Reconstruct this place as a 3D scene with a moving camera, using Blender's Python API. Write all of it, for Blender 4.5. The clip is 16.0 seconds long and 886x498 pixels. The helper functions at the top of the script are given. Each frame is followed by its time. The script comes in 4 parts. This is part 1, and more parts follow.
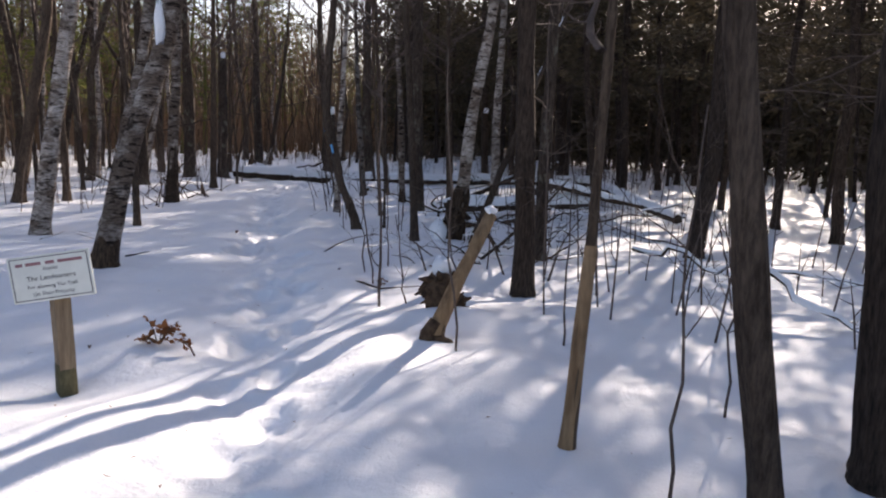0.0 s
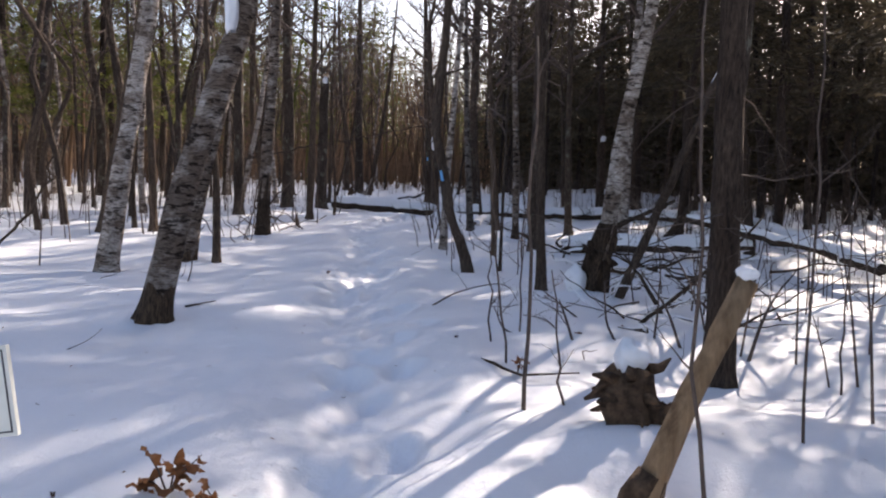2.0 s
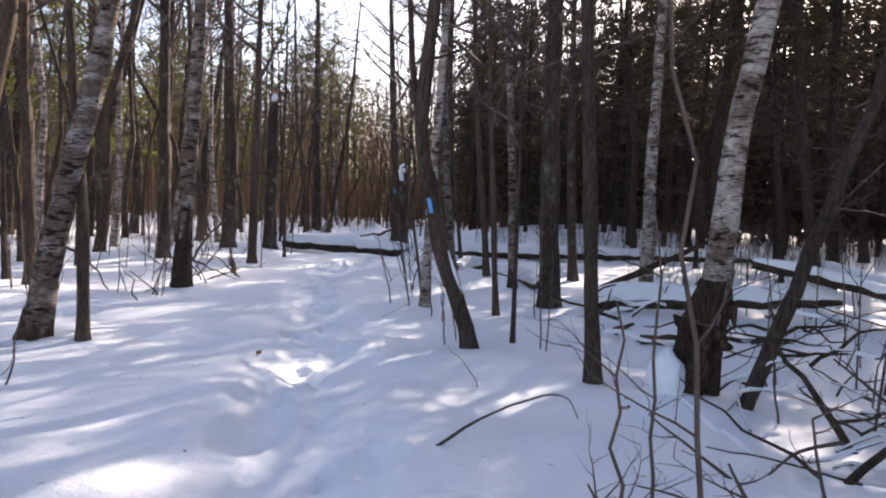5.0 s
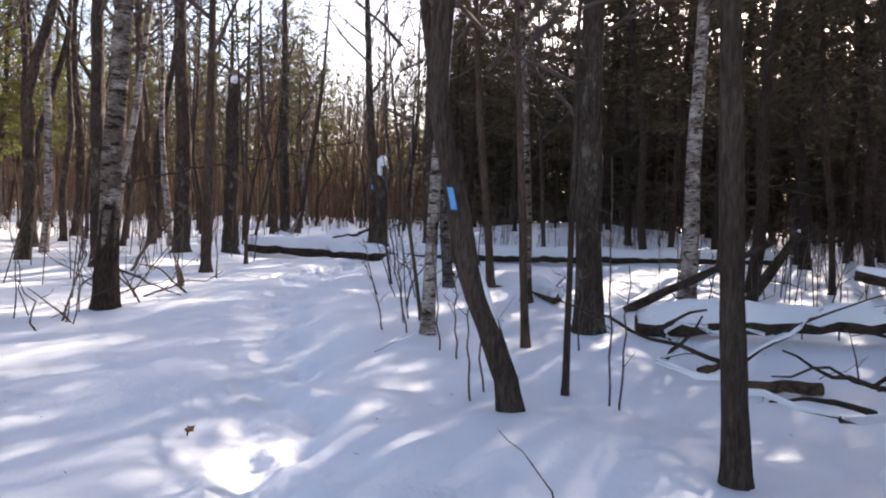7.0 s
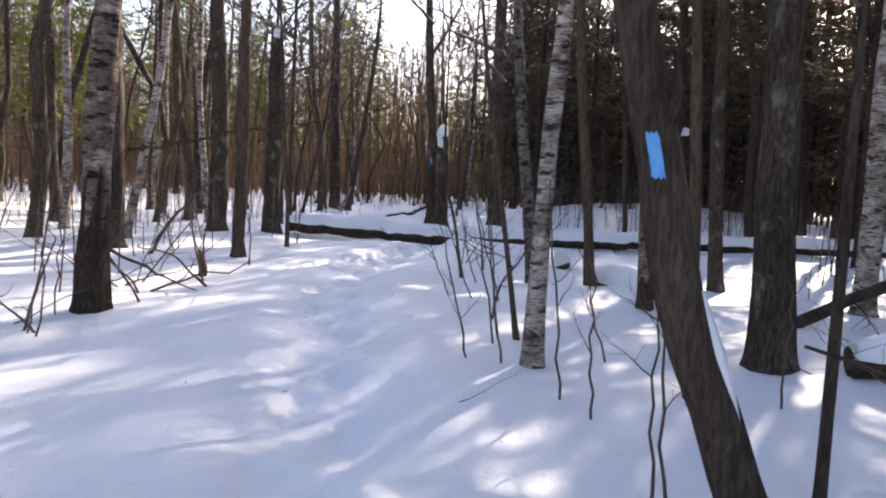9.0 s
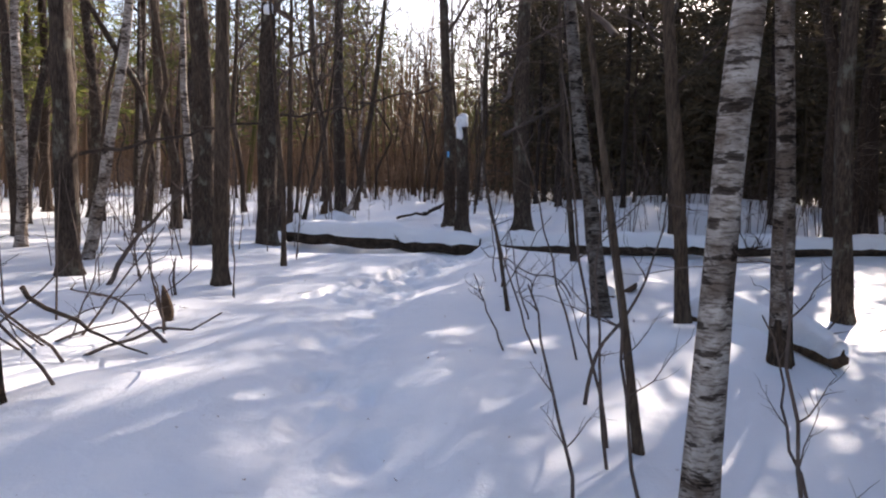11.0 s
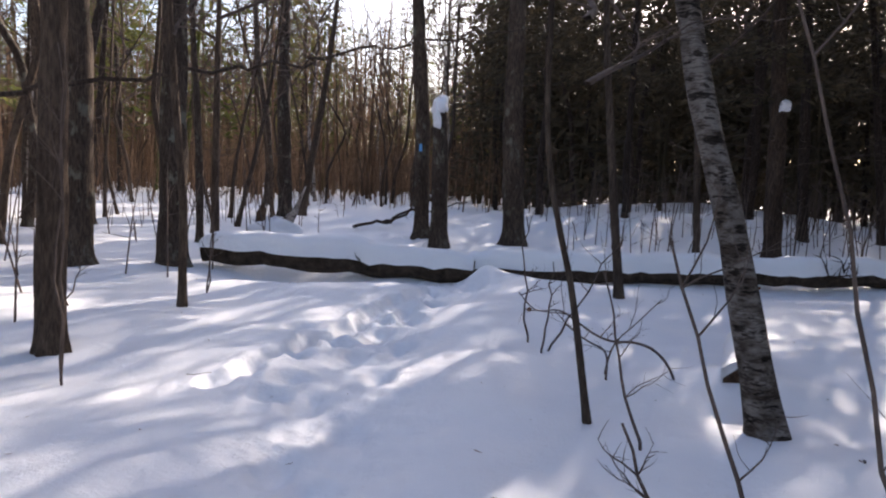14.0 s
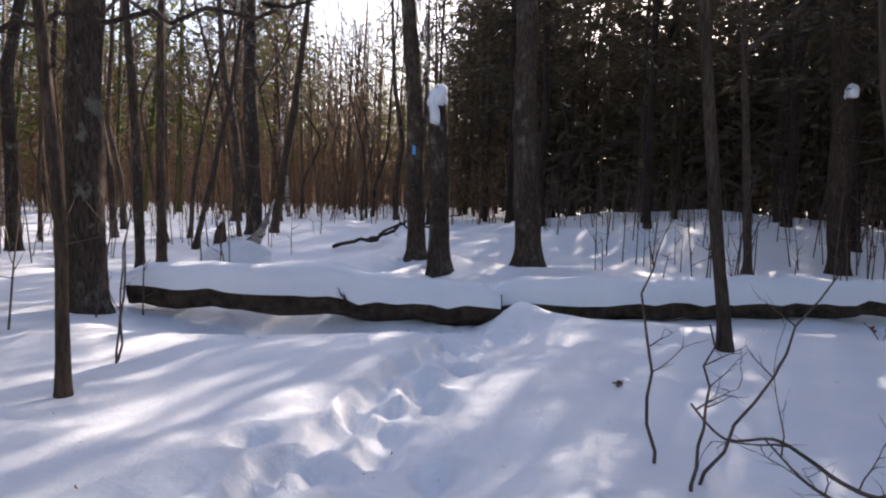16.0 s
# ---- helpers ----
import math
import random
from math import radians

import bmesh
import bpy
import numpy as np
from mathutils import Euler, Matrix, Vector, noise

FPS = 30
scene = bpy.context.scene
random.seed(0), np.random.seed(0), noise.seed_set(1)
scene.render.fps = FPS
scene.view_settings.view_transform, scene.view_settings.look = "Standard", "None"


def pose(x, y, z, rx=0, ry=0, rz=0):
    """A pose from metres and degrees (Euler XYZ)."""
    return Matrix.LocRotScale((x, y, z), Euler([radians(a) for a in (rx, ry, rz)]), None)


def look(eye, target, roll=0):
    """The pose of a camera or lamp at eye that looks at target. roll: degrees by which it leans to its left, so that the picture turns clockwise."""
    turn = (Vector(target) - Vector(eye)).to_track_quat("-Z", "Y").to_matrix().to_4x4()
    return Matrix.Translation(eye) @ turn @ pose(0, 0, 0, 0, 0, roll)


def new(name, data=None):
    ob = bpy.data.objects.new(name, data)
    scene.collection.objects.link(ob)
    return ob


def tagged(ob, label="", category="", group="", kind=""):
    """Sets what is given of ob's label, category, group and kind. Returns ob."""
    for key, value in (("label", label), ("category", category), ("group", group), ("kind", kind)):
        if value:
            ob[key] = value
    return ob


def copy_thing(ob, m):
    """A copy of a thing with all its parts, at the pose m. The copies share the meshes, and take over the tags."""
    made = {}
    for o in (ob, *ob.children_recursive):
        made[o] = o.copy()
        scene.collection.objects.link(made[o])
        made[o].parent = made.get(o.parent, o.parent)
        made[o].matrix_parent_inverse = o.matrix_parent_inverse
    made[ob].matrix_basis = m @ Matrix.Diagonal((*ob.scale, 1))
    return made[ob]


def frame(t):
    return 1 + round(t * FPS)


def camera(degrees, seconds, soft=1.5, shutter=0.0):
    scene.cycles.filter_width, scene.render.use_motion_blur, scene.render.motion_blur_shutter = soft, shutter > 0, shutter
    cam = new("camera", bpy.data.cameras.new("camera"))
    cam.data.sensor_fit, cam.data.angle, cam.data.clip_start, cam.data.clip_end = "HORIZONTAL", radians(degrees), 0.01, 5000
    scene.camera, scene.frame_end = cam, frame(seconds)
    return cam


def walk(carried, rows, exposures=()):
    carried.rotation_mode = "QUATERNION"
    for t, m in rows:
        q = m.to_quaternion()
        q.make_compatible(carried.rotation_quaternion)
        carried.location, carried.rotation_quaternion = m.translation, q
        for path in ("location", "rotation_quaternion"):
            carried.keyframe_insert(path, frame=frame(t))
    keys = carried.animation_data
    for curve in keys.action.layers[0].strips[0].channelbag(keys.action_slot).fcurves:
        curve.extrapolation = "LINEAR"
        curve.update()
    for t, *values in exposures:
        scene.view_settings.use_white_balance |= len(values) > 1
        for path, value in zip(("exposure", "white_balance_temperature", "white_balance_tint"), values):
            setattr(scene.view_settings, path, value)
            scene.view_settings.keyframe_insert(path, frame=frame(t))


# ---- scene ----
cam = camera(64.9, 16.0, soft=2.1)
PATH = [
    (0, (-0.064, 0.107, 1.431), (-0.042, 2.086, 1.142), 1.8),
    (0.5, (-0.173, 0.652, 1.391), (-0.23, 2.632, 1.117), 1.6),
    (1, (-0.334, 1.215, 1.364), (-0.472, 3.193, 1.099), 1.6),
    (1.5, (-0.46, 1.74, 1.345), (-0.65, 3.717, 1.106), 1.2),
    (2, (-0.56, 2.292, 1.329), (-0.814, 4.265, 1.123), 2.2),
    (2.5, (-0.676, 2.863, 1.327), (-0.935, 4.838, 1.145), 2.2),
    (3, (-0.779, 3.443, 1.357), (-1.069, 5.415, 1.184), 2.8),
    (3.5, (-0.856, 3.94, 1.314), (-1.139, 5.915, 1.18), 3.4),
    (4, (-0.966, 4.538, 1.285), (-1.194, 6.523, 1.187), 2.0),
    (4.5, (-1.13, 5.099, 1.269), (-1.313, 7.089, 1.171), 1.8),
    (7, (-1.871, 8.028, 1.239), (-1.935, 10.024, 1.138), 1.7),
    (7.5, (-2.003, 8.567, 1.209), (-2.088, 10.564, 1.131), 1.2),
    (8, (-2.164, 9.182, 1.213), (-2.282, 11.175, 1.092), 2.0),
    (8.5, (-2.333, 9.767, 1.199), (-2.488, 11.757, 1.07), 2.1),
    (9, (-2.423, 10.365, 1.2), (-2.624, 12.348, 1.031), 2.5),
    (11.5, (-3.166, 13.086, 1.382), (-3.382, 15.065, 1.186), 1.0),
    (12, (-3.31, 13.634, 1.36), (-3.464, 15.621, 1.187), 1.7),
    (12.5, (-3.439, 14.228, 1.301), (-3.503, 16.221, 1.141), 1.6),
    (13, (-3.617, 14.84, 1.279), (-3.679, 16.833, 1.127), 1.9),
    (13.5, (-3.699, 15.419, 1.284), (-3.739, 17.41, 1.096), 1.7),
    (14, (-3.783, 16.051, 1.268), (-3.86, 18.042, 1.09), 2.2),
    (14.5, (-3.887, 16.673, 1.25), (-4.002, 18.659, 1.046), 2.5),
    (15, (-4.002, 17.269, 1.295), (-4.106, 19.252, 1.057), 2.3),
    (15.5, (-4.146, 17.873, 1.272), (-4.23, 19.861, 1.072), 1.9),
    (16, (-4.232, 18.414, 1.237), (-4.247, 20.409, 1.093), 1.0),
]
walk(cam, [(t, look(eye, target, roll)) for t, eye, target, roll in PATH],
     exposures=[(0, 0.88, 6950, 20), (1, 0.88, 6950, 20), (2.5, 1.28, 6950, 20), (4.5, 1.46, 6950, 20), (7, 1.58, 6950, 20), (8.5, 1.74, 6950, 20), (9, 1.7, 6950, 20), (12.5, 1.35, 6950, 20), (15, 1.43, 6950, 20), (16, 1.42, 6950, 20)])

# ---- light ----
SUN_AZ, SUN_EL = radians(27), radians(27)
world = bpy.data.worlds.new("winter_sky")
scene.world = world
world.use_nodes = True
wn = world.node_tree.nodes
sky = wn.new("ShaderNodeTexSky")
sky.sky_type, sky.sun_disc = "NISHITA", False
sky.sun_elevation, sky.sun_rotation = SUN_EL, SUN_AZ
sky.air_density, sky.dust_density = 1.0, 1.6
wn["Background"].inputs["Strength"].default_value = 0.125
world.node_tree.links.new(sky.outputs[0], wn["Background"].inputs["Color"])
sun = new("sun", bpy.data.lights.new("sun", "SUN"))
sun.data.energy, sun.data.angle, sun.data.color = 4.7, radians(0.5), (1.0, 0.93, 0.82)
sun.matrix_world = look((40 * math.sin(SUN_AZ) * math.cos(SUN_EL), 40 * math.cos(SUN_AZ) * math.cos(SUN_EL), 40 * math.sin(SUN_EL)), (0, 0, 0))

# ---- materials ----


def material(name, rough=0.8, spec=0.3):
    m = bpy.data.materials.new(name)
    m.use_nodes = True
    n, l = m.node_tree.nodes, m.node_tree.links
    b = n["Principled BSDF"]
    b.inputs["Roughness"].default_value = rough
    b.inputs["Specular IOR Level"].default_value = spec
    return m, n, l, b


def coords(n, l, scale, kind="Object"):
    c, mp = n.new("ShaderNodeTexCoord"), n.new("ShaderNodeMapping")
    mp.inputs["Scale"].default_value = scale
    l.new(c.outputs[kind], mp.inputs["Vector"])
    return mp.outputs["Vector"]


def grain(n, l, vec, scale, detail=4.0, rough=0.6):
    t = n.new("ShaderNodeTexNoise")
    t.inputs["Scale"].default_value, t.inputs["Detail"].default_value, t.inputs["Roughness"].default_value = scale, detail, rough
    l.new(vec, t.inputs["Vector"])
    return t.outputs["Fac"]


def ramp(n, l, fac, *stops):
    r = n.new("ShaderNodeValToRGB")
    e = r.color_ramp.elements
    while len(e) < len(stops):
        e.new(0.5)
    for el, (p, c) in zip(e, stops):
        el.position, el.color = p, (*c, 1)
    l.new(fac, r.inputs["Fac"])
    return r.outputs["Color"]


def mix(n, l, fac, a, b, mode="MIX"):
    m = n.new("ShaderNodeMix")
    m.data_type, m.blend_type = "RGBA", mode
    if isinstance(fac, float):
        m.inputs[0].default_value = fac
    else:
        l.new(fac, m.inputs[0])
    l.new(a, m.inputs[6]), l.new(b, m.inputs[7])
    return m.outputs[2]


def bump(n, l, b, height, strength, distance):
    p = n.new("ShaderNodeBump")
    p.inputs["Strength"].default_value, p.inputs["Distance"].default_value = strength, distance
    l.new(height, p.inputs["Height"])
    l.new(p.outputs["Normal"], b.inputs["Normal"])


def make_snow():
    m, n, l, b = material("snow", 0.6, 0.25)
    v = coords(n, l, (1, 1, 1))
    big, fine = grain(n, l, v, 1.3, 5), grain(n, l, v, 55, 6, 0.7)
    col = ramp(n, l, big, (0.25, (0.80, 0.83, 0.88)), (0.7, (0.88, 0.89, 0.91)))
    specks = grain(n, l, v, 23, 2, 0.5)
    dirt = ramp(n, l, specks, (0.73, (1, 1, 1)), (0.80, (0.52, 0.46, 0.40)))
    l.new(mix(n, l, 0.45, col, dirt, "MULTIPLY"), b.inputs["Base Color"])
    lumps = grain(n, l, v, 9, 6, 0.68)
    both = n.new("ShaderNodeMath")
    both.operation = "MULTIPLY_ADD"
    both.inputs[1].default_value = 0.25
    l.new(fine, both.inputs[0]), l.new(lumps, both.inputs[2])
    bump(n, l, b, both.outputs[0], 0.55, 0.03)
    b.inputs["Subsurface Weight"].default_value = 0.0
    return m


def make_bark(name, dark, light, lichen=None):
    m, n, l, b = material(name, 0.9, 0.15)
    ridge = grain(n, l, coords(n, l, (48, 48, 9)), 1.0, 6, 0.7)
    broad = grain(n, l, coords(n, l, (3, 3, 1.2)), 1.0, 3)
    col = ramp(n, l, ridge, (0.36, dark), (0.66, light))
    info = n.new("ShaderNodeObjectInfo")
    var = ramp(n, l, info.outputs["Random"], (0.0, (0.72, 0.72, 0.74)), (1.0, (1.15, 1.08, 1.0)))
    col = mix(n, l, 1.0, col, var, "MULTIPLY")
    patch = ramp(n, l, broad, (0.35, (0.65, 0.63, 0.62)), (0.7, (1.1, 1.1, 1.08)))
    col = mix(n, l, 1.0, col, patch, "MULTIPLY")
    if lichen:
        spots = ramp(n, l, grain(n, l, coords(n, l, (5, 5, 3)), 1.0, 4, 0.7), (0.56, (0, 0, 0)), (0.66, (1, 1, 1)))
        tint = n.new("ShaderNodeRGB")
        tint.outputs[0].default_value = (*lichen, 1)
        col = mix(n, l, spots, col, tint.outputs[0])
    l.new(col, b.inputs["Base Color"])
    bump(n, l, b, ridge, 0.9, 0.025)
    return m


def make_birch(name, cover, tone=1.0):
    """Pale papery bark: fine level pores, short black scars, peeling grey-brown bands."""
    m, n, l, b = material(name, 0.8, 0.12)
    pores = grain(n, l, coords(n, l, (15, 15, 75)), 1.0, 3, 0.6)
    scars = grain(n, l, coords(n, l, (6, 6, 21)), 1.0, 4, 0.62)
    bands = grain(n, l, coords(n, l, (3.2, 3.2, 6.5)), 1.0, 5, 0.66)
    skin = grain(n, l, coords(n, l, (10, 10, 7)), 1.0, 5, 0.65)
    pale = ramp(n, l, skin, (0.28, (0.30 * tone, 0.26 * tone, 0.23 * tone)), (0.70, (0.55 * tone, 0.495 * tone, 0.445 * tone)))
    col = mix(n, l, 0.75, pale, ramp(n, l, pores, (0.50, (1, 1, 1)), (0.60, (0.30, 0.25, 0.22))), "MULTIPLY")
    col = mix(n, l, 1.0, col, ramp(n, l, bands, (cover - 0.06, (0.36, 0.31, 0.275)), (cover + 0.10, (1, 1, 1))), "MULTIPLY")
    col = mix(n, l, 0.92, col, ramp(n, l, scars, (0.545, (1, 1, 1)), (0.60, (0.12, 0.095, 0.08))), "MULTIPLY")
    l.new(col, b.inputs["Base Color"])
    bump(n, l, b, bands, 0.8, 0.02)
    return m


def make_plain(name, lo, hi, scale=(9, 9, 9), rough=0.85, depth=0.01):
    m, n, l, b = material(name, rough, 0.2)
    g = grain(n, l, coords(n, l, scale), 1.0, 5, 0.65)
    l.new(ramp(n, l, g, (0.3, lo), (0.7, hi)), b.inputs["Base Color"])
    if depth:
        bump(n, l, b, g, 0.7, depth)
    return m


def make_leaf(name, lo, hi, through_it=0.3, spec=0.2):
    m, n, l, b = material(name, 0.75, spec)
    g = n.new("ShaderNodeNewGeometry")
    c = ramp(n, l, g.outputs["Random Per Island"], (0.0, lo), (1.0, hi))
    l.new(c, b.inputs["Base Color"])
    t, add = n.new("ShaderNodeBsdfTranslucent"), n.new("ShaderNodeMixShader")
    l.new(c, t.inputs["Color"])
    add.inputs[0].default_value = through_it
    l.new(b.outputs[0], add.inputs[1]), l.new(t.outputs[0], add.inputs[2])
    l.new(add.outputs[0], n["Material Output"].inputs["Surface"])
    return m


SNOW = make_snow()
OAK = make_bark("oak_bark", (0.03, 0.023, 0.019), (0.135, 0.105, 0.085), (0.15, 0.145, 0.115))
MAPLE = make_bark("maple_bark", (0.05, 0.037, 0.029), (0.15, 0.115, 0.09))
PINE = make_bark("pine_bark", (0.022, 0.017, 0.015), (0.10, 0.075, 0.06))
BIRCH = make_birch("birch_bark", 0.46, 1.0)
BIRCH_DARK = make_birch("old_birch_bark", 0.55, 0.80)
YELLOW_BIRCH = make_birch("yellow_birch_bark", 0.46, 0.40)
BIRCH_FOOT = make_bark("birch_foot_bark", (0.02, 0.016, 0.014), (0.12, 0.085, 0.06))
DEAD = make_plain("bare_dead_wood", (0.11, 0.065, 0.035), (0.36, 0.235, 0.135), (14, 14, 2.5), 0.8, 0.012)
ROT = make_plain("rotten_wood", (0.025, 0.016, 0.011), (0.14, 0.088, 0.055), (16, 16, 16), 0.95, 0.03)
LOGBARK = make_plain("log_bark", (0.016, 0.012, 0.009), (0.085, 0.06, 0.042), (9, 9, 9), 0.95, 0.03)
TWIG = make_plain("twig_bark", (0.05, 0.038, 0.034), (0.15, 0.11, 0.09), (6, 6, 6), 0.85, 0)
POST = make_plain("weathered_post", (0.14, 0.10, 0.065), (0.30, 0.225, 0.15), (30, 30, 3), 0.85, 0.006)
MOSS = make_plain("mossy_post_foot", (0.06, 0.055, 0.03), (0.16, 0.14, 0.08), (22, 22, 12), 0.95, 0.01)
BOARD = make_plain("white_sign_board", (0.58, 0.60, 0.56), (0.70, 0.71, 0.66), (6, 6, 6), 0.5, 0)
INK = make_plain("dark_ink", (0.05, 0.05, 0.06), (0.09, 0.085, 0.09), (20, 20, 20), 0.6, 0)
RED_INK = make_plain("faded_red_ink", (0.22, 0.10, 0.12), (0.30, 0.16, 0.17), (20, 20, 20), 0.6, 0)
BLUE = make_plain("blue_blaze_paint", (0.07, 0.30, 0.62), (0.15, 0.42, 0.76), (30, 30, 18), 0.6, 0.004)
NEEDLE = make_leaf("hemlock_needles", (0.050, 0.042, 0.028), (0.105, 0.085, 0.055), 0.25, 0.04)
PINE_NEEDLE = make_leaf("white_pine_needles", (0.06, 0.08, 0.022), (0.17, 0.17, 0.05), 0.45, 0.1)
DRY_LEAF = make_leaf("dry_oak_leaves", (0.09, 0.035, 0.016), (0.28, 0.13, 0.06), 0.35)
BRUSH = make_leaf("brown_thicket", (0.10, 0.065, 0.042), (0.27, 0.17, 0.105), 0.45)
CUT = make_plain("torn_wood", (0.22, 0.12, 0.06), (0.42, 0.25, 0.13), (20, 20, 6), 0.9, 0.01)

# ---- mesh tools ----


class Build:
    """Vertices and faces gathered for one mesh."""

    def __init__(self):
        self.v, self.f = [], []

    def tube(self, path, radii, sides=8, rough=0.0, seed=0, cap=True):
        path = [Vector(p) for p in path]
        base = len(self.v)
        ref = Vector((0, 1, 0)) if abs((path[-1] - path[0]).normalized().z) > 0.5 else Vector((0, 0, 1))
        for i, (p, r) in enumerate(zip(path, radii)):
            d = (path[min(i + 1, len(path) - 1)] - path[max(i - 1, 0)]).normalized()
            a = d.cross(ref).normalized()
            b = d.cross(a)
            for k in range(sides):
                w = 2 * math.pi * k / sides
                q = r
                if rough:
                    q *= 1 + rough * noise.noise(Vector((math.cos(w) * 2.2 + seed * 7.3, math.sin(w) * 2.2, (p.z + p.x + p.y) * 1.7 + seed)))
                self.v.append(p + q * (math.cos(w) * a + math.sin(w) * b))
        for i in range(len(path) - 1):
            for k in range(sides):
                o, o2 = base + i * sides, base + (i + 1) * sides
                self.f.append((o + k, o + (k + 1) % sides, o2 + (k + 1) % sides, o2 + k))
        if cap:
            self.f.append(tuple(range(base + sides - 1, base - 1, -1)))
            self.f.append(tuple(range(len(self.v) - sides, len(self.v))))

    def quad(self, c, along, across):
        o = len(self.v)
        self.v += [c - across, c + along * 0.5 - across * 0.55, c + along, c + along * 0.5 + across]
        self.f.append((o, o + 1, o + 2, o + 3))

    def box(self, lo, hi):
        o = len(self.v)
        self.v += [Vector((x, y, z)) for x in (lo[0], hi[0]) for y in (lo[1], hi[1]) for z in (lo[2], hi[2])]
        self.f += [tuple(o + i for i in q) for q in ((0, 1, 3, 2), (4, 6, 7, 5), (0, 4, 5, 1), (2, 3, 7, 6), (0, 2, 6, 4), (1, 5, 7, 3))]

    def mesh(self, name, mat, smooth=True):
        me = bpy.data.meshes.new(name)
        me.from_pydata([tuple(p) for p in self.v], [], self.f)
        me.materials.append(mat)
        if smooth:
            me.polygons.foreach_set("use_smooth", [True] * len(me.polygons))
        me.update()
        return me


def part(name, data, parent, label="", kind=""):
    ob = new(name, data)
    ob.parent = parent
    return tagged(ob, label=label, kind=kind)


def thing(name, x, y, z, label, category, group="", kind=""):
    ob = new(name)
    ob.matrix_basis = pose(x, y, z)
    ob.empty_display_size = 0.1
    return tagged(ob, label, category, group, kind)


def smooth(a, b, v):
    u = np.clip((v - a) / (b - a), 0, 1)
    return u * u * (3 - 2 * u)


# ---- snow ground ----
rng = random.Random(5)


def trail_x(y):
    return np.interp(y, [0, 3.2, 6, 10.5, 15.2, 18, 22.3, 24.2, 30, 45], [-0.3, -0.95, -1.5, -2.65, -3.75, -4.5, -4.45, -3.95, -4.9, -7.5])


STEPS = []
for k in range(64):
    ys = 0.3 + k * 0.47 + rng.uniform(-0.1, 0.1)
    STEPS.append((float(trail_x(ys)) + (0.16 if k % 2 else -0.16) + rng.uniform(-0.07, 0.07), ys, rng.uniform(0.035, 0.085), rng.uniform(0.09, 0.13), rng.uniform(0.15, 0.22)))
for k in range(20):
    STEPS.append((-5.3 + 0.055 * k + rng.uniform(-0.05, 0.05), 20.2 + 0.2 * k + rng.uniform(-0.05, 0.05), rng.uniform(0.08, 0.13), 0.09, 0.13))
for k in range(9):
    STEPS.append((-2.75 + rng.uniform(-0.3, 0.3) - 0.03 * k, 9.6 + 0.45 * k, rng.uniform(0.06, 0.10), 0.16, 0.24))
# the fresh prints before the fallen log
for px, py in ((-4.99, 20.95), (-4.90, 20.35), (-4.93, 20.02), (-4.56, 22.37), (-4.33, 22.55), (-4.56, 21.73), (-4.61, 21.16), (-4.28, 21.52), (-5.18, 21.76), (-4.78, 21.45), (-4.43, 22.75), (-4.15, 23.25), (-4.75, 22.05), (-5.05, 21.25), (-4.4, 23.0)):
    STEPS.append((px, py, rng.uniform(0.06, 0.10), rng.uniform(0.085, 0.11), rng.uniform(0.11, 0.15)))
# kicked-up snow where the path bends by the birch
for px, py in ((-1.55, 6.35), (-1.75, 6.75), (-1.42, 7.0), (-1.85, 7.3), (-1.62, 7.9), (-1.5, 8.5), (-1.2, 5.6), (-1.45, 5.2), (-1.9, 9.3)):
    STEPS.append((px, py, rng.uniform(0.08, 0.13), rng.uniform(0.11, 0.16), rng.uniform(0.14, 0.20)))
MOUNDS = [(-2.25, 4.05, -0.10, 0.45, 0.4), (-3.58, 24.70, 0.17, 0.22, 0.40), (-3.2, 24.5, 0.07, 0.8, 0.5), (-5.2, 29.5, 0.22, 1.9, 0.9), (0.1, 5.75, 0.13, 0.45, 0.4), (-0.85, 18.9, 0.15, 0.55, 0.6), (-1.75, 18.7, 0.15, 0.3, 0.5), (-1.95, 20.6, 0.16, 0.5, 0.4), (3.0, 39.0, 0.85, 6.0, 4.0), (-6.5, 33.5, 0.25, 3.0, 2.0),
          (-1.1, 12.3, 0.10, 0.7, 0.6), (-3.6, 17.0, 0.06, 0.9, 0.8), (2.2, 33.5, 0.55, 3.2, 1.6), (-1.3, 33.0, 0.35, 2.4, 1.3), (-5.9, 12.6, 0.12, 1.2, 0.8), (0.0, 10.8, 0.12, 0.6, 0.5), (-5.5, 24.80, -0.20, 1.5, 0.5), (1.0, 25.2, -0.10, 3.6, 0.55)]


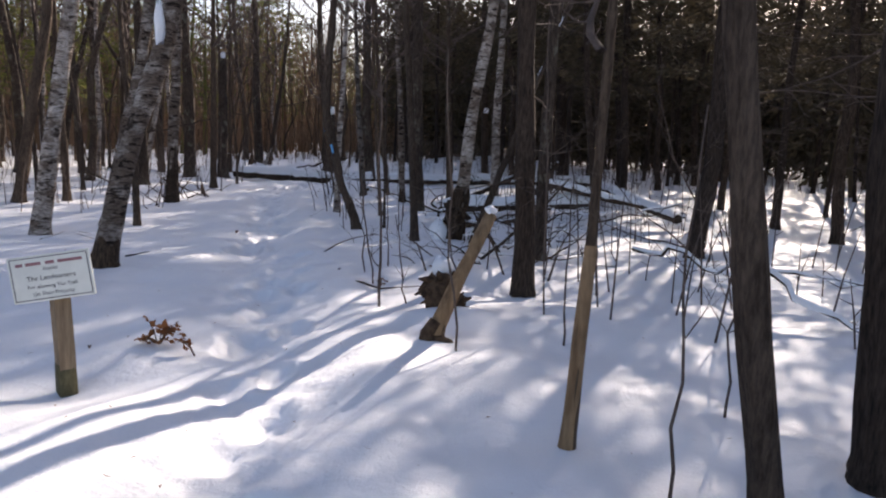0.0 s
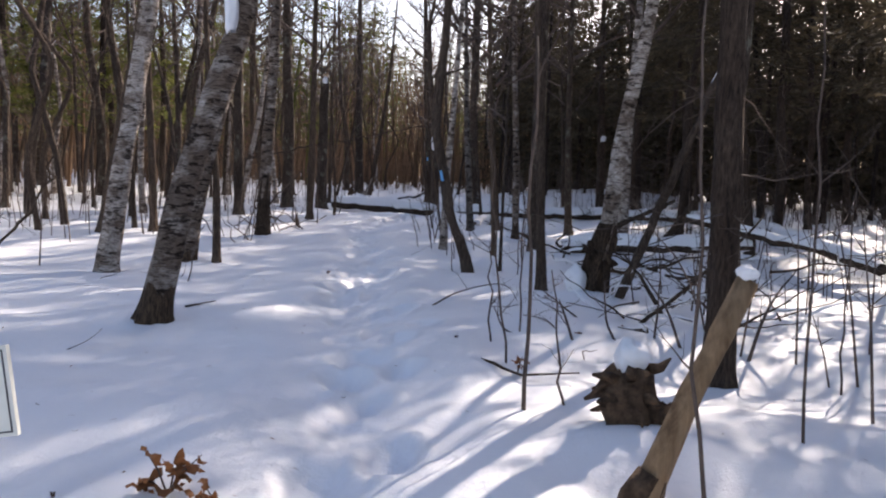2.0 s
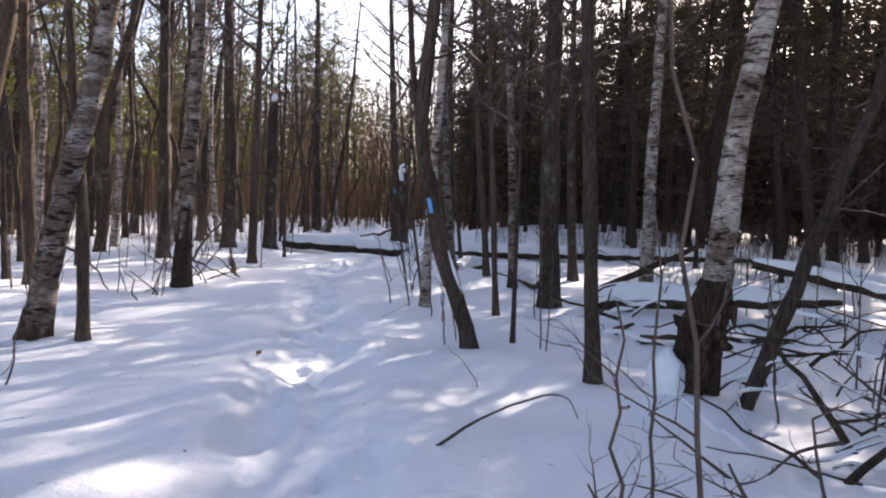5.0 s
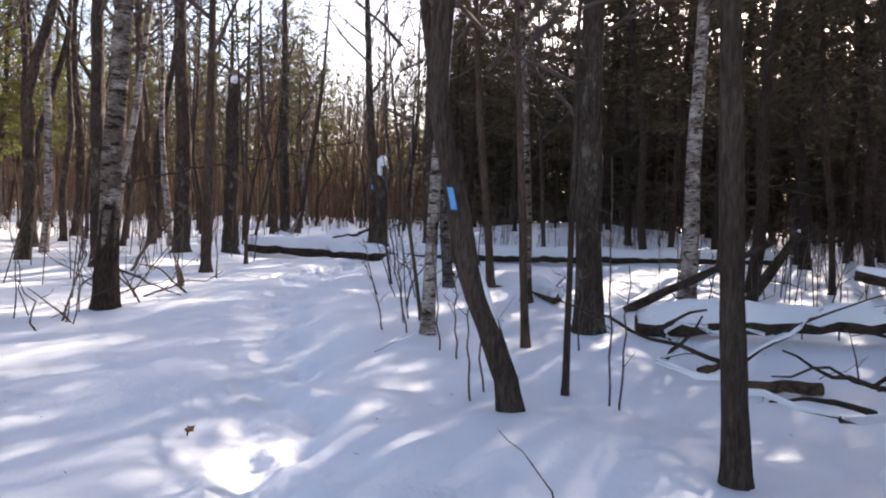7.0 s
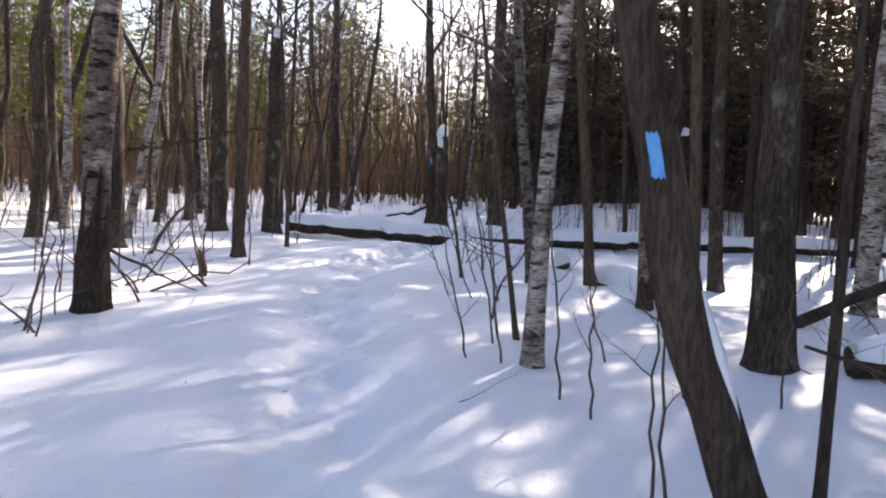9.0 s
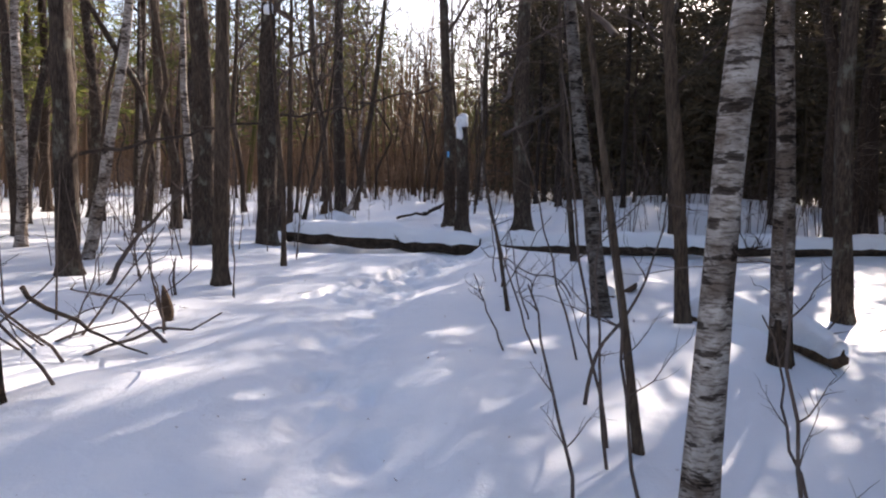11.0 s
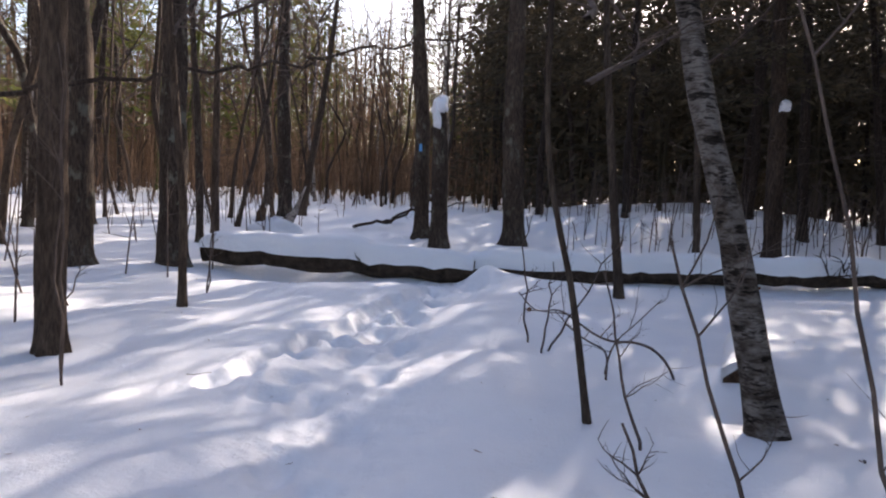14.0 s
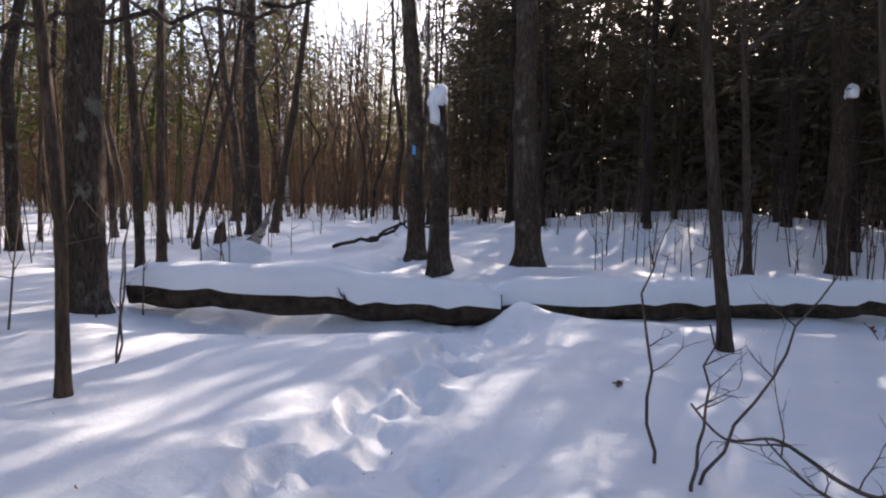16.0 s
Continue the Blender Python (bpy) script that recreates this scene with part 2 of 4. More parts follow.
def ground(x, y):
    """Height of the snow, for numbers or arrays."""
    x, y = np.asarray(x, float), np.asarray(y, float)
    z = 0.12 * smooth(18.5, 24, y) + 0.5 * smooth(30, 70, y) - 0.15 * np.exp(-((y - 12.3) / 2.4) ** 2) - 0.22 * np.exp(-((x - 1.0) / 1.2) ** 2 - ((y - 7.8) / 1.1) ** 2)
    z = z + 0.030 * np.sin(0.9 * x + 0.4 * y + 1.0) * np.sin(0.55 * y - 0.3 * x) + 0.022 * np.sin(1.9 * x - 1.1 * y) + 0.016 * np.sin(2.7 * y + 1.3 * x + 2)
    z = z + 0.010 * np.sin(4.3 * x + 3.1 * y) * np.sin(3.7 * y - 2.2 * x + 1) + 0.006 * np.sin(8.1 * x - 5.3 * y) * np.sin(7.3 * y + 4.4 * x)
    off = x - trail_x(y)
    z = z - 0.075 * np.exp(-(off / 0.42) ** 2) + 0.03 * np.exp(-((np.abs(off) - 0.75) / 0.3) ** 2)
    for mx, my, h, sx, sy in MOUNDS:
        z = z + h * np.exp(-((x - mx) / sx) ** 2 - ((y - my) / sy) ** 2)
    return z


def snow_height(x, y):
    z = ground(x, y)
    x, y = np.asarray(x, float), np.asarray(y, float)
    for sx, sy, d, a, b in STEPS:
        near = (np.abs(x - sx) < 0.6) & (np.abs(y - sy) < 0.7)
        if near.any():
            q = ((x - sx) / a) ** 2 + ((y - sy) / b) ** 2
            z = z - near * d * np.exp(-q ** 1.6) + near * 0.2 * d * np.exp(-((np.sqrt(q) - 1.55) / 0.35) ** 2)
    near = (np.abs(x - trail_x(y)) < 1.0) & (y > 0) & (y < 27)
    crumbs = np.sin(23 * x + 9 * y) * np.sin(19 * y - 11 * x + 2) + np.sin(37 * x - 21 * y) * np.sin(31 * y + 14 * x)
    return z + near * 0.012 * crumbs * np.exp(-((x - trail_x(y)) / 0.45) ** 2)


def G(x, y):
    return float(ground(x, y))


def build_ground():
    core_x, core_y = np.arange(-9.5, 4.5, 0.045), np.arange(-1.0, 30.0, 0.045)
    out = 0.12 * 1.16 ** np.arange(1, 63)
    gx = np.concatenate([core_x[0] - np.cumsum(out)[::-1], core_x, core_x[-1] + np.cumsum(out)])
    gy = np.concatenate([core_y[0] - np.cumsum(out)[::-1], core_y, core_y[-1] + np.cumsum(out)])
    X, Y = np.meshgrid(gx, gy)
    Z = snow_height(X, Y)
    far = smooth(60, 200, np.hypot(X, Y))
    Z = Z * (1 - far) + 0.5 * far
    w, h = len(gx), len(gy)
    idx = np.arange(w * h).reshape(h, w)
    quads = np.stack([idx[:-1, :-1], idx[:-1, 1:], idx[1:, 1:], idx[1:, :-1]], -1).reshape(-1, 4)
    me = bpy.data.meshes.new("ground")
    me.vertices.add(w * h)
    me.vertices.foreach_set("co", np.stack([X, Y, Z], -1).astype(np.float32).ravel())
    me.loops.add(quads.size)
    me.loops.foreach_set("vertex_index", quads.astype(np.int32).ravel())
    me.polygons.add(len(quads))
    me.polygons.foreach_set("loop_start", np.arange(0, quads.size, 4, dtype=np.int32))
    me.polygons.foreach_set("use_smooth", np.ones(len(quads), bool))
    me.materials.append(SNOW)
    me.update()
    me.validate()
    tagged(new("ground", me), "trampled white snow cover with a footpath of old prints", "snow", kind="structure")


build_ground()

# ---- trees ----
BARKS = {"oak": OAK, "maple": MAPLE, "pine": PINE, "birch": BIRCH, "birch_dark": BIRCH_DARK, "yellow_birch": YELLOW_BIRCH, "dead": DEAD}
WORDS = {"oak": ("oak_tree", "leafless tree with grey-brown furrowed bark standing in snow", "tree"),
         "maple": ("slender_tree", "slender leafless tree with smooth brown bark in snow", "tree"),
         "pine": ("conifer_tree", "tall conifer with dark bark and dense needles in snow", "conifer"),
         "birch": ("birch_tree", "leaning white birch with dark marks on peeling bark", "birch"),
         "birch_dark": ("birch_tree", "old birch with white and black bark, dark foot in snow", "birch"),
         "yellow_birch": ("birch_tree", "slanting grey-brown birch with banded bark in snow", "birch"),
         "dead": ("dead_tree", "barkless tan dead pole standing in the snow", "dead tree")}


def branch(b, start, way, length, r, seed, depth=2, sides=4):
    """A crooked limb with side twigs."""
    q = random.Random(seed)
    pts, p, d = [Vector(start)], Vector(start), Vector(way).normalized()
    n = 5
    for i in range(n):
        d = (d + Vector((q.gauss(0, 0.16), q.gauss(0, 0.16), q.gauss(0.04, 0.13)))).normalized()
        p = p + d * length / n
        pts.append(p.copy())
    b.tube(pts, [r * (1 - 0.8 * i / n) for i in range(n + 1)], sides, cap=False)
    if depth:
        for i in range(1, n + 1):
            side = Vector((q.gauss(0, 1), q.gauss(0, 1), q.gauss(0.25, 0.6))).normalized()
            branch(b, pts[i], (d * 0.7 + side).normalized(), length * q.uniform(0.3, 0.5), r * 0.45, q.random(), depth - 1, 3)


def bare_crown(seed, low, high, n, reach):
    b, q = Build(), random.Random(seed)
    for i in range(n):
        z = low + (high - low) * (i + q.random()) / n
        a = q.uniform(0, 6.28)
        size = reach * (1 - 0.55 * (z - low) / (high - low)) * q.uniform(0.6, 1.2)
        branch(b, (0, 0, z), (math.cos(a), math.sin(a), q.uniform(0.5, 1.3)), size, 0.012 + 0.014 * size, q.random(), 2)
    return b.mesh("bare_branches", TWIG)


BARE = [bare_crown(k, 5.2, 14.0, 13, 2.6) for k in range(4)]
BARE_SLIM = [bare_crown(30 + k, 3.2, 8.0, 9, 1.3) for k in range(3)]


def needle_crown(seed, low, high, reach, mat, density, size):
    b, q = Build(), random.Random(seed)
    layers = int((high - low) * 6.5)
    for i in range(layers):
        u = (i + q.random()) / layers
        z = low + (high - low) * u
        a = q.uniform(0, 6.28)
        long = reach * (1 - 0.8 * u) * q.uniform(0.55, 1.15)
        d = Vector((math.cos(a), math.sin(a), q.uniform(-0.28, 0.12)))
        b.tube([Vector((0, 0, z)), Vector((0, 0, z)) + d * long * 0.5, Vector((0, 0, z)) + d * long + Vector((0, 0, -0.06 * long))], [0.018, 0.012, 0.004], 3, cap=False)
        for k in range(int(density * long)):
            s = q.uniform(0.18, 1.0)
            side = Vector((-d.y, d.x, 0)) * q.choice((-1, 1))
            c = Vector((0, 0, z)) + d * long * s + side * q.uniform(0, 0.34) * (1.1 - s) * long * 0.6 + Vector((0, 0, q.gauss(-0.04, 0.07)))
            al = (d * q.uniform(0.3, 1) + side * q.uniform(0.2, 1) + Vector((0, 0, q.gauss(-0.2, 0.3)))).normalized()
            ac = al.cross(Vector((q.gauss(0, 0.5), q.gauss(0, 0.5), 1))).normalized()
            b.quad(c, al * size * q.uniform(0.7, 1.5), ac * size * 0.16 * q.uniform(0.7, 1.4))
    return b.mesh("needle_crown", mat, False)


HEMLOCK = [needle_crown(60 + k, lo, 15.0, 2.4, NEEDLE, 31, 0.25) for k, lo in enumerate((3.2, 4.2, 5.2, 6.4))]
WHITE_PINE = [needle_crown(80 + k, lo, 17.0, 3.2, PINE_NEEDLE, 22, 0.34) for k, lo in enumerate((3.2, 4.6, 6.5))]


def dead_twigs(seed, low, high, n):
    b, q = Build(), random.Random(seed)
    for i in range(n):
        a, z = q.uniform(0, 6.28), q.uniform(low, high)
        branch(b, (0, 0, z), (math.cos(a), math.sin(a), q.uniform(-0.35, 0.25)), q.uniform(0.5, 1.5), 0.009, q.random(), 1, 3)
    return b.mesh("dead_twigs", TWIG)


TWIGS = [dead_twigs(100 + k, 1.0, 6.5, 24) for k in range(4)]
LOW_TWIGS = [dead_twigs(120 + k, 1.4, 6.0, 11) for k in range(4)]


def trunk_mesh(r, height, ups, mat, seed, sides=14, snapped=False, flare=0.32):
    q = random.Random(seed)
    zs = [-0.3, -0.1, 0.0, 0.06, 0.13, 0.22, 0.35]
    while zs[-1] < min(height, 5.5):
        zs.append(zs[-1] + 0.22)
    while zs[-1] < height:
        zs.append(zs[-1] + 0.9)
    ux, uz = [0.0] + [u[0] for u in ups], [0.0] + [u[1] for u in ups]
    slope = (ux[-1] - ux[-2]) / (uz[-1] - uz[-2]) if len(ux) > 1 else 0.0
    ux.append(ux[-1] + slope * 0.6 * max(height - uz[-1], 0.1)), uz.append(uz[-1] + max(height - uz[-1], 0.1))
    uy = [0.0] + [u[2] if len(u) > 2 else 0.0 for u in ups]
    uy.append(uy[-1] * 1.6)
    swing = q.uniform(-0.05, 0.05)
    path, radii = [], []
    for z in zs:
        s = sum(np.interp(z + o, uz, ux) for o in (-0.25, 0, 0.25)) / 3 if z > 0.3 else np.interp(z, uz, ux)
        path.append((float(s), swing * math.sin(z * 0.7 + seed) * min(z, 1.5) + float(np.interp(z, uz, uy)), z))
        radii.append(max(0.006, r * (1 + flare * math.exp(-max(z, 0) / 0.12)) * (1 - (0.25 if snapped else 0.86) * max(z, 0) / height)))
    b = Build()
    b.tube(path, radii, sides, 0.30, seed)
    torn = Build()
    if snapped:
        top = Vector(path[-1])
        for k in range(7):
            w = k * 0.9
            torn.tube([top + Vector((math.cos(w) * r * 0.45, math.sin(w) * r * 0.45, -0.1)), top + Vector((math.cos(w) * r * 0.5, math.sin(w) * r * 0.5, q.uniform(0.05, 0.3)))], [r * 0.3, 0.008], 5)
    return b.mesh("trunk", mat), path, radii, torn


tree_count = 0


def tree(x, y, r, kind, ups, height=None, snapped=False, label="", foot=0.6):
    """A tree at a place, its stem bent sideways through (offset, height) pairs."""
    global tree_count
    tree_count += 1
    seed = tree_count
    q = random.Random(seed * 3.7)
    name, words, category = WORDS[kind]
    r *= 0.88
    slim = r < 0.06
    top = height or (min(15, 26 * r ** 0.5 + 3) if not slim else 3.2 + 75 * r)
    t = thing(name, x, y, G(x, y), label or words, category, "forest trees")
    me, path, radii, torn = trunk_mesh(r, top, ups, BARKS[kind], seed, 12 if slim else 16, snapped)
    part("trunk", me, t)
    if kind == "birch_dark" or foot > 0.6:
        b = Build()
        low = [(p, s) for p, s in zip(path, radii) if p[2] < foot]
        b.tube([p for p, s in low], [s * (1.04 - 0.06 * max(p[2], 0) / foot) for p, s in low], 16, 0.34, seed, cap=False)
        part("bark_foot", b.mesh("bark_foot", BIRCH_FOOT), t, "black scaly bark at the foot")
    if snapped:
        part("torn_top", torn.mesh("torn_top", CUT), t, "splintered torn top")
        return t, path
    lean = Vector(path[-1]) / path[-1][2]
    if kind == "pine":
        c = part("crown", q.choice(HEMLOCK), t, "dark green needles", "stuff")
        part("dead_twig", q.choice(TWIGS), t, "", "stuff")
    elif kind == "dead":
        return t, path
    else:
        c = part("crown", q.choice(BARE_SLIM if slim or top < 9 else BARE), t, "", "stuff")
    c.matrix_basis = Matrix(((1, 0, lean.x, 0), (0, 1, lean.y, 0), (0, 0, top / 15 if not slim else top / 8.5, 0), (0, 0, 0, 1)))
    return t, path

tree(1.26, 2.61, 0.074, "maple", [(-0.21, 1.18), (-0.32, 1.97)])
tree(2.02, 3.07, 0.154, "pine", [(-0.1, 1.4), (-0.14, 2.09)])
tree(0.96, 7.95, 0.138, "pine", [(-0.04, 1.57), (-0.1, 2.98)])
birch, birch_path = tree(0.24, 10.91, 0.115, "birch", [(0.08, 0.65), (0.14, 1.23), (0.19, 1.94), (0.42, 3.16)], foot=0.61)
tree(-6.23, 10.95, 0.150, "birch", [(0.24, 1.47), (0.62, 3.52)])
tree(-3.83, 7.93, 0.139, "birch_dark", [(0.27, 1.15), (0.78, 2.56)], foot=0.4)
tree(-9.07, 15.18, 0.145, "maple", [(0.31, 1.61), (0.75, 3.61)])
tree(-5.62, 11.92, 0.133, "birch_dark", [(0.24, 1.07), (0.56, 2.35), (0.76, 3.48)], foot=0.25)
tree(-5.16, 11.95, 0.065, "maple", [(0.0, 1.19), (-0.13, 2.64), (-0.17, 3.49)])
tree(-6.17, 16.21, 0.148, "birch_dark", [(0.05, 1.2), (0.19, 3.22)], foot=1.5)
tree(-8.64, 24.46, 0.226, "oak", [(0.02, 2.47), (-0.08, 4.76)])
tree(-6.63, 20.64, 0.112, "maple", [(0.04, 1.4), (0.06, 2.94)])
tree(-14.55, 32.64, 0.209, "oak", [(0.12, 3.82), (0.27, 9.5)])
tree(-12.66, 25.04, 0.136, "oak", [(-0.33, 7.19)])
tree(-8.32, 15.71, 0.091, "maple", [(-0.01, 1.82), (-0.07, 4.5)])
tree(-8.86, 15.92, 0.056, "maple", [(-0.05, 1.35)])
tree(-8.72, 20.83, 0.170, "oak", [(-0.02, 1.39), (-0.04, 3.34)])
tree(-9.29, 22.04, 0.094, "birch", [(0.34, 1.37), (0.67, 2.87)])
tree(-0.49, 15.66, 0.162, "oak", [(-0.06, 1.39), (-0.08, 3.16)])
tree(-0.42, 11.66, 0.078, "maple", [(-0.08, 1.59), (-0.2, 3.31)])
tree(-0.96, 18.15, 0.092, "birch_dark", [(-0.07, 1.92), (-0.23, 4.38)], foot=0.5)
tree(-1.25, 14.86, 0.050, "maple", [(-0.07, 1.19), (-0.18, 2.83)])
tree(1.44, 18.39, 0.134, "birch", [(-0.03, 2.0), (0.05, 4.44)])
tree(-1.06, 13.42, 0.031, "maple", [(0.0, 1.08)])
tree(-2.25, 15.38, 0.078, "birch", [(0.02, 0.93), (0.04, 1.54), (0.08, 2.06)])
tree(0.31, 20.03, 0.107, "oak", [(-0.11, 1.98), (-0.17, 3.81)])
marked, mpath = tree(-4.75, 29.61, 0.173, "oak", [(-0.04, 2.47), (-0.19, 4.23)])
tree(-2.96, 29.39, 0.241, "oak", [(-0.11, 2.47), (-0.11, 4.19)])
tree(1.90, 29.38, 0.187, "pine", [(-0.08, 2.55), (-0.18, 4.26)])
tree(0.53, 29.48, 0.081, "maple", [(-0.14, 2.54), (-0.27, 4.26)])
tree(-9.60, 37.62, 0.266, "oak", [(-0.07, 3.37), (-0.14, 6.39)])
tree(-9.31, 38.65, 0.148, "maple", [(0.57, 3.51), (0.97, 6.69)])
tree(-2.16, 23.54, 0.059, "maple", [(-0.11, 0.96), (-0.28, 2.57)])
tree(-2.36, 16.12, 0.028, "maple", [(-0.13, 0.84), (-0.21, 1.32), (-0.38, 2.4)])
tree(-1.43, 19.32, 0.079, "maple", [(-0.1, 1.12), (-0.27, 2.7)])
tree(-2.13, 19.81, 0.105, "yellow_birch", [(-0.10, 0.87, 0.28), (-0.25, 2.07, 0.85), (-0.42, 4.0, 1.5)])
tree(-3.11, 19.77, 0.024, "maple", [(-0.08, 0.5), (-0.13, 0.81), (-0.20, 1.08), (-0.27, 1.25), (-0.30, 1.5), (-0.30, 2.2)])
tree(-6.41, 22.29, 0.048, "maple", [(0.01, 0.96), (-0.08, 1.89)])
tree(-14.36, 32.35, 0.075, "birch", [(0.07, 3.0), (0.09, 5.89)])
tree(3.69, 32.09, 0.143, "pine", [(-0.17, 3.39)])
tree(5.27, 30.25, 0.256, "pine", [(-0.17, 3.22)])
tree(-8.54, 28.83, 0.085, "maple", [(0.01, 2.32), (0.03, 3.96)])
tree(-8.52, 28.04, 0.079, "oak", [(-0.03, 2.22), (-0.12, 3.73)])

tree(1.40, 9.80, 0.105, "oak", [(0.0, 1.2), (0.03, 2.6)])

# the snapped trunks
tree(-7.64, 24.94, 0.205, "oak", [(0.02, 2.9)], 4.1, True, "snapped grey trunk with a torn top standing in snow")
tree(-4.36, 28.8, 0.185, "oak", [(-0.05, 2.4)], 2.45, True, "broken trunk capped with a clump of snow")
pole, ppath = tree(0.62, 3.38, 0.037, "maple", [(0.06, 1.09), (0.09, 1.99)], 5.0, False, "slender dead pole, its lower bark stripped to tan wood")
b = Build()
low = [p for p in ppath if p[2] < 1.15]
b.tube(low, [0.0355 * (1 + 0.3 * math.exp(-max(p[2], 0) / 0.12)) * (1 - 0.10 * max(p[2], 0)) for p in low], 12, 0.30, 58, cap=False)
part("stripped_wood", b.mesh("stripped_wood", DEAD), pole, "bare tan wood without bark")

# the bent tree with the painted mark
blazed, bpath = tree(-1.525, 12.84, 0.094, "maple", [(-0.05, 0.28), (-0.17, 0.58), (-0.26, 0.78), (-0.335, 1.0), (-0.38, 1.24), (-0.41, 1.45), (-0.46, 1.68), (-0.54, 1.92), (-0.59, 2.3), (-0.46, 3.7), (-0.40, 5.0)], 12.0, False, "crooked leaning tree with a pale blue painted trail mark")
b = Build()
branch(b, (-0.57, 0, 2.1), (-0.16, 0.05, 1), 4.2, 0.042, 4, 2, 8)
part("second_stem", b.mesh("second_stem", MAPLE), blazed)
b = Build()
b.tube([(-0.40, -0.03, 1.56), (-0.385, -0.09, 1.68), (-0.41, -0.11, 1.80)], [0.026, 0.017, 0.006], 7)
part("broken_stub", b.mesh("broken_stub", MAPLE), blazed, "torn stub of a broken limb")
b = Build()
strip = [p for p in bpath if 0.35 < p[2] < 1.1]
b.tube([(p[0] + 0.066, p[1] - 0.03, p[2]) for p in strip], [0.012, 0.024, 0.030, 0.024][:len(strip) - 1] + [0.010] * max(1, len(strip) - 4), 9, 0.8, 5)
strip_snow = tagged(new("snow_strip", b.mesh("snow_strip", SNOW)), "thin strip of snow clinging along a leaning trunk", "snow")
strip_snow.matrix_basis = blazed.matrix_basis.copy()


def paint_mark(parent, path, r, z0, z1, wide, facing):
    """A patch of paint that hugs the stem."""
    b = Build()
    n, k = 10, 8
    for i in range(n + 1):
        z = z0 + (z1 - z0) * i / n
        cx = float(np.interp(z, [p[2] for p in path], [p[0] for p in path]))
        cy = float(np.interp(z, [p[2] for p in path], [p[1] for p in path]))
        edge = 1 + 0.14 * math.sin(i * 2.3) * (i in (0, n) or 0.4)
        for j in range(k + 1):
            a = facing + (j / k - 0.5) * wide * edge
            b.v.append(Vector((cx + r * math.cos(a), cy + r * math.sin(a), z + 0.006 * math.sin(j * 2.1))))
    for i in range(n):
        for j in range(k):
            o = i * (k + 1) + j
            b.f.append((o, o + 1, o + k + 2, o + k + 1))
    part("paint_mark", b.mesh("paint_mark", BLUE), parent, "pale blue rectangular trail mark")


paint_mark(marked, mpath, 0.160, 1.66, 1.80, 0.34, radians(-98))
paint_mark(blazed, bpath, 0.088, 1.385, 1.535, 0.52, radians(-108))


def snow_lump(x, y, z, sx, sy, sz, label, seed, turn=0.0):
    b, q = Build(), random.Random(seed)
    rings, k = 9, 18
    for i in range(rings + 1):
        e = -0.5 * math.pi * 0.5 + (i / rings) * (0.5 * math.pi * 1.5)
        for j in range(k):
            a = 2 * math.pi * j / k
            w = 1 + 0.42 * noise.noise(Vector((math.cos(a) * 1.4, math.sin(a) * 1.4, e * 1.3 + seed)))
            px, py = sx * w * math.cos(e) * math.cos(a), sy * w * math.cos(e) * math.sin(a)
            b.v.append(Vector((px * math.cos(turn) - py * math.sin(turn), px * math.sin(turn) + py * math.cos(turn), sz * w * math.sin(e))))
    for i in range(rings):
        for j in range(k):
            b.f.append((i * k + j, i * k + (j + 1) % k, (i + 1) * k + (j + 1) % k, (i + 1) * k + j))
    b.f.append(tuple(range(k - 1, -1, -1)))
    ob = tagged(new("snow_clump", b.mesh("snow_clump", SNOW)), label, "snow")
    ob.matrix_basis = pose(x, y, z)
    return ob


snow_lump(-4.42, 28.72, G(-4.36, 28.8) + 2.58, 0.15, 0.14, 0.18, "white clump of snow capping a broken trunk", 3)
snow_lump(-4.47, 28.62, G(-4.36, 28.8) + 2.36, 0.08, 0.08, 0.22, "white clump of snow hanging on a broken trunk", 5)
snow_lump(-7.58, 24.9, G(-7.6, 24.9) + 4.2, 0.10, 0.10, 0.13, "small cap of snow on a snapped trunk", 6)
snow_lump(-3.08, 7.84, 2.62, 0.055, 0.06, 0.24, "strip of snow caught in a birch fork", 7)
snow_lump(1.85, 29.2, G(1.9, 29.4) + 2.8, 0.10, 0.10, 0.12, "small snow clump caught on a conifer", 8)

# ---- fallen wood ----


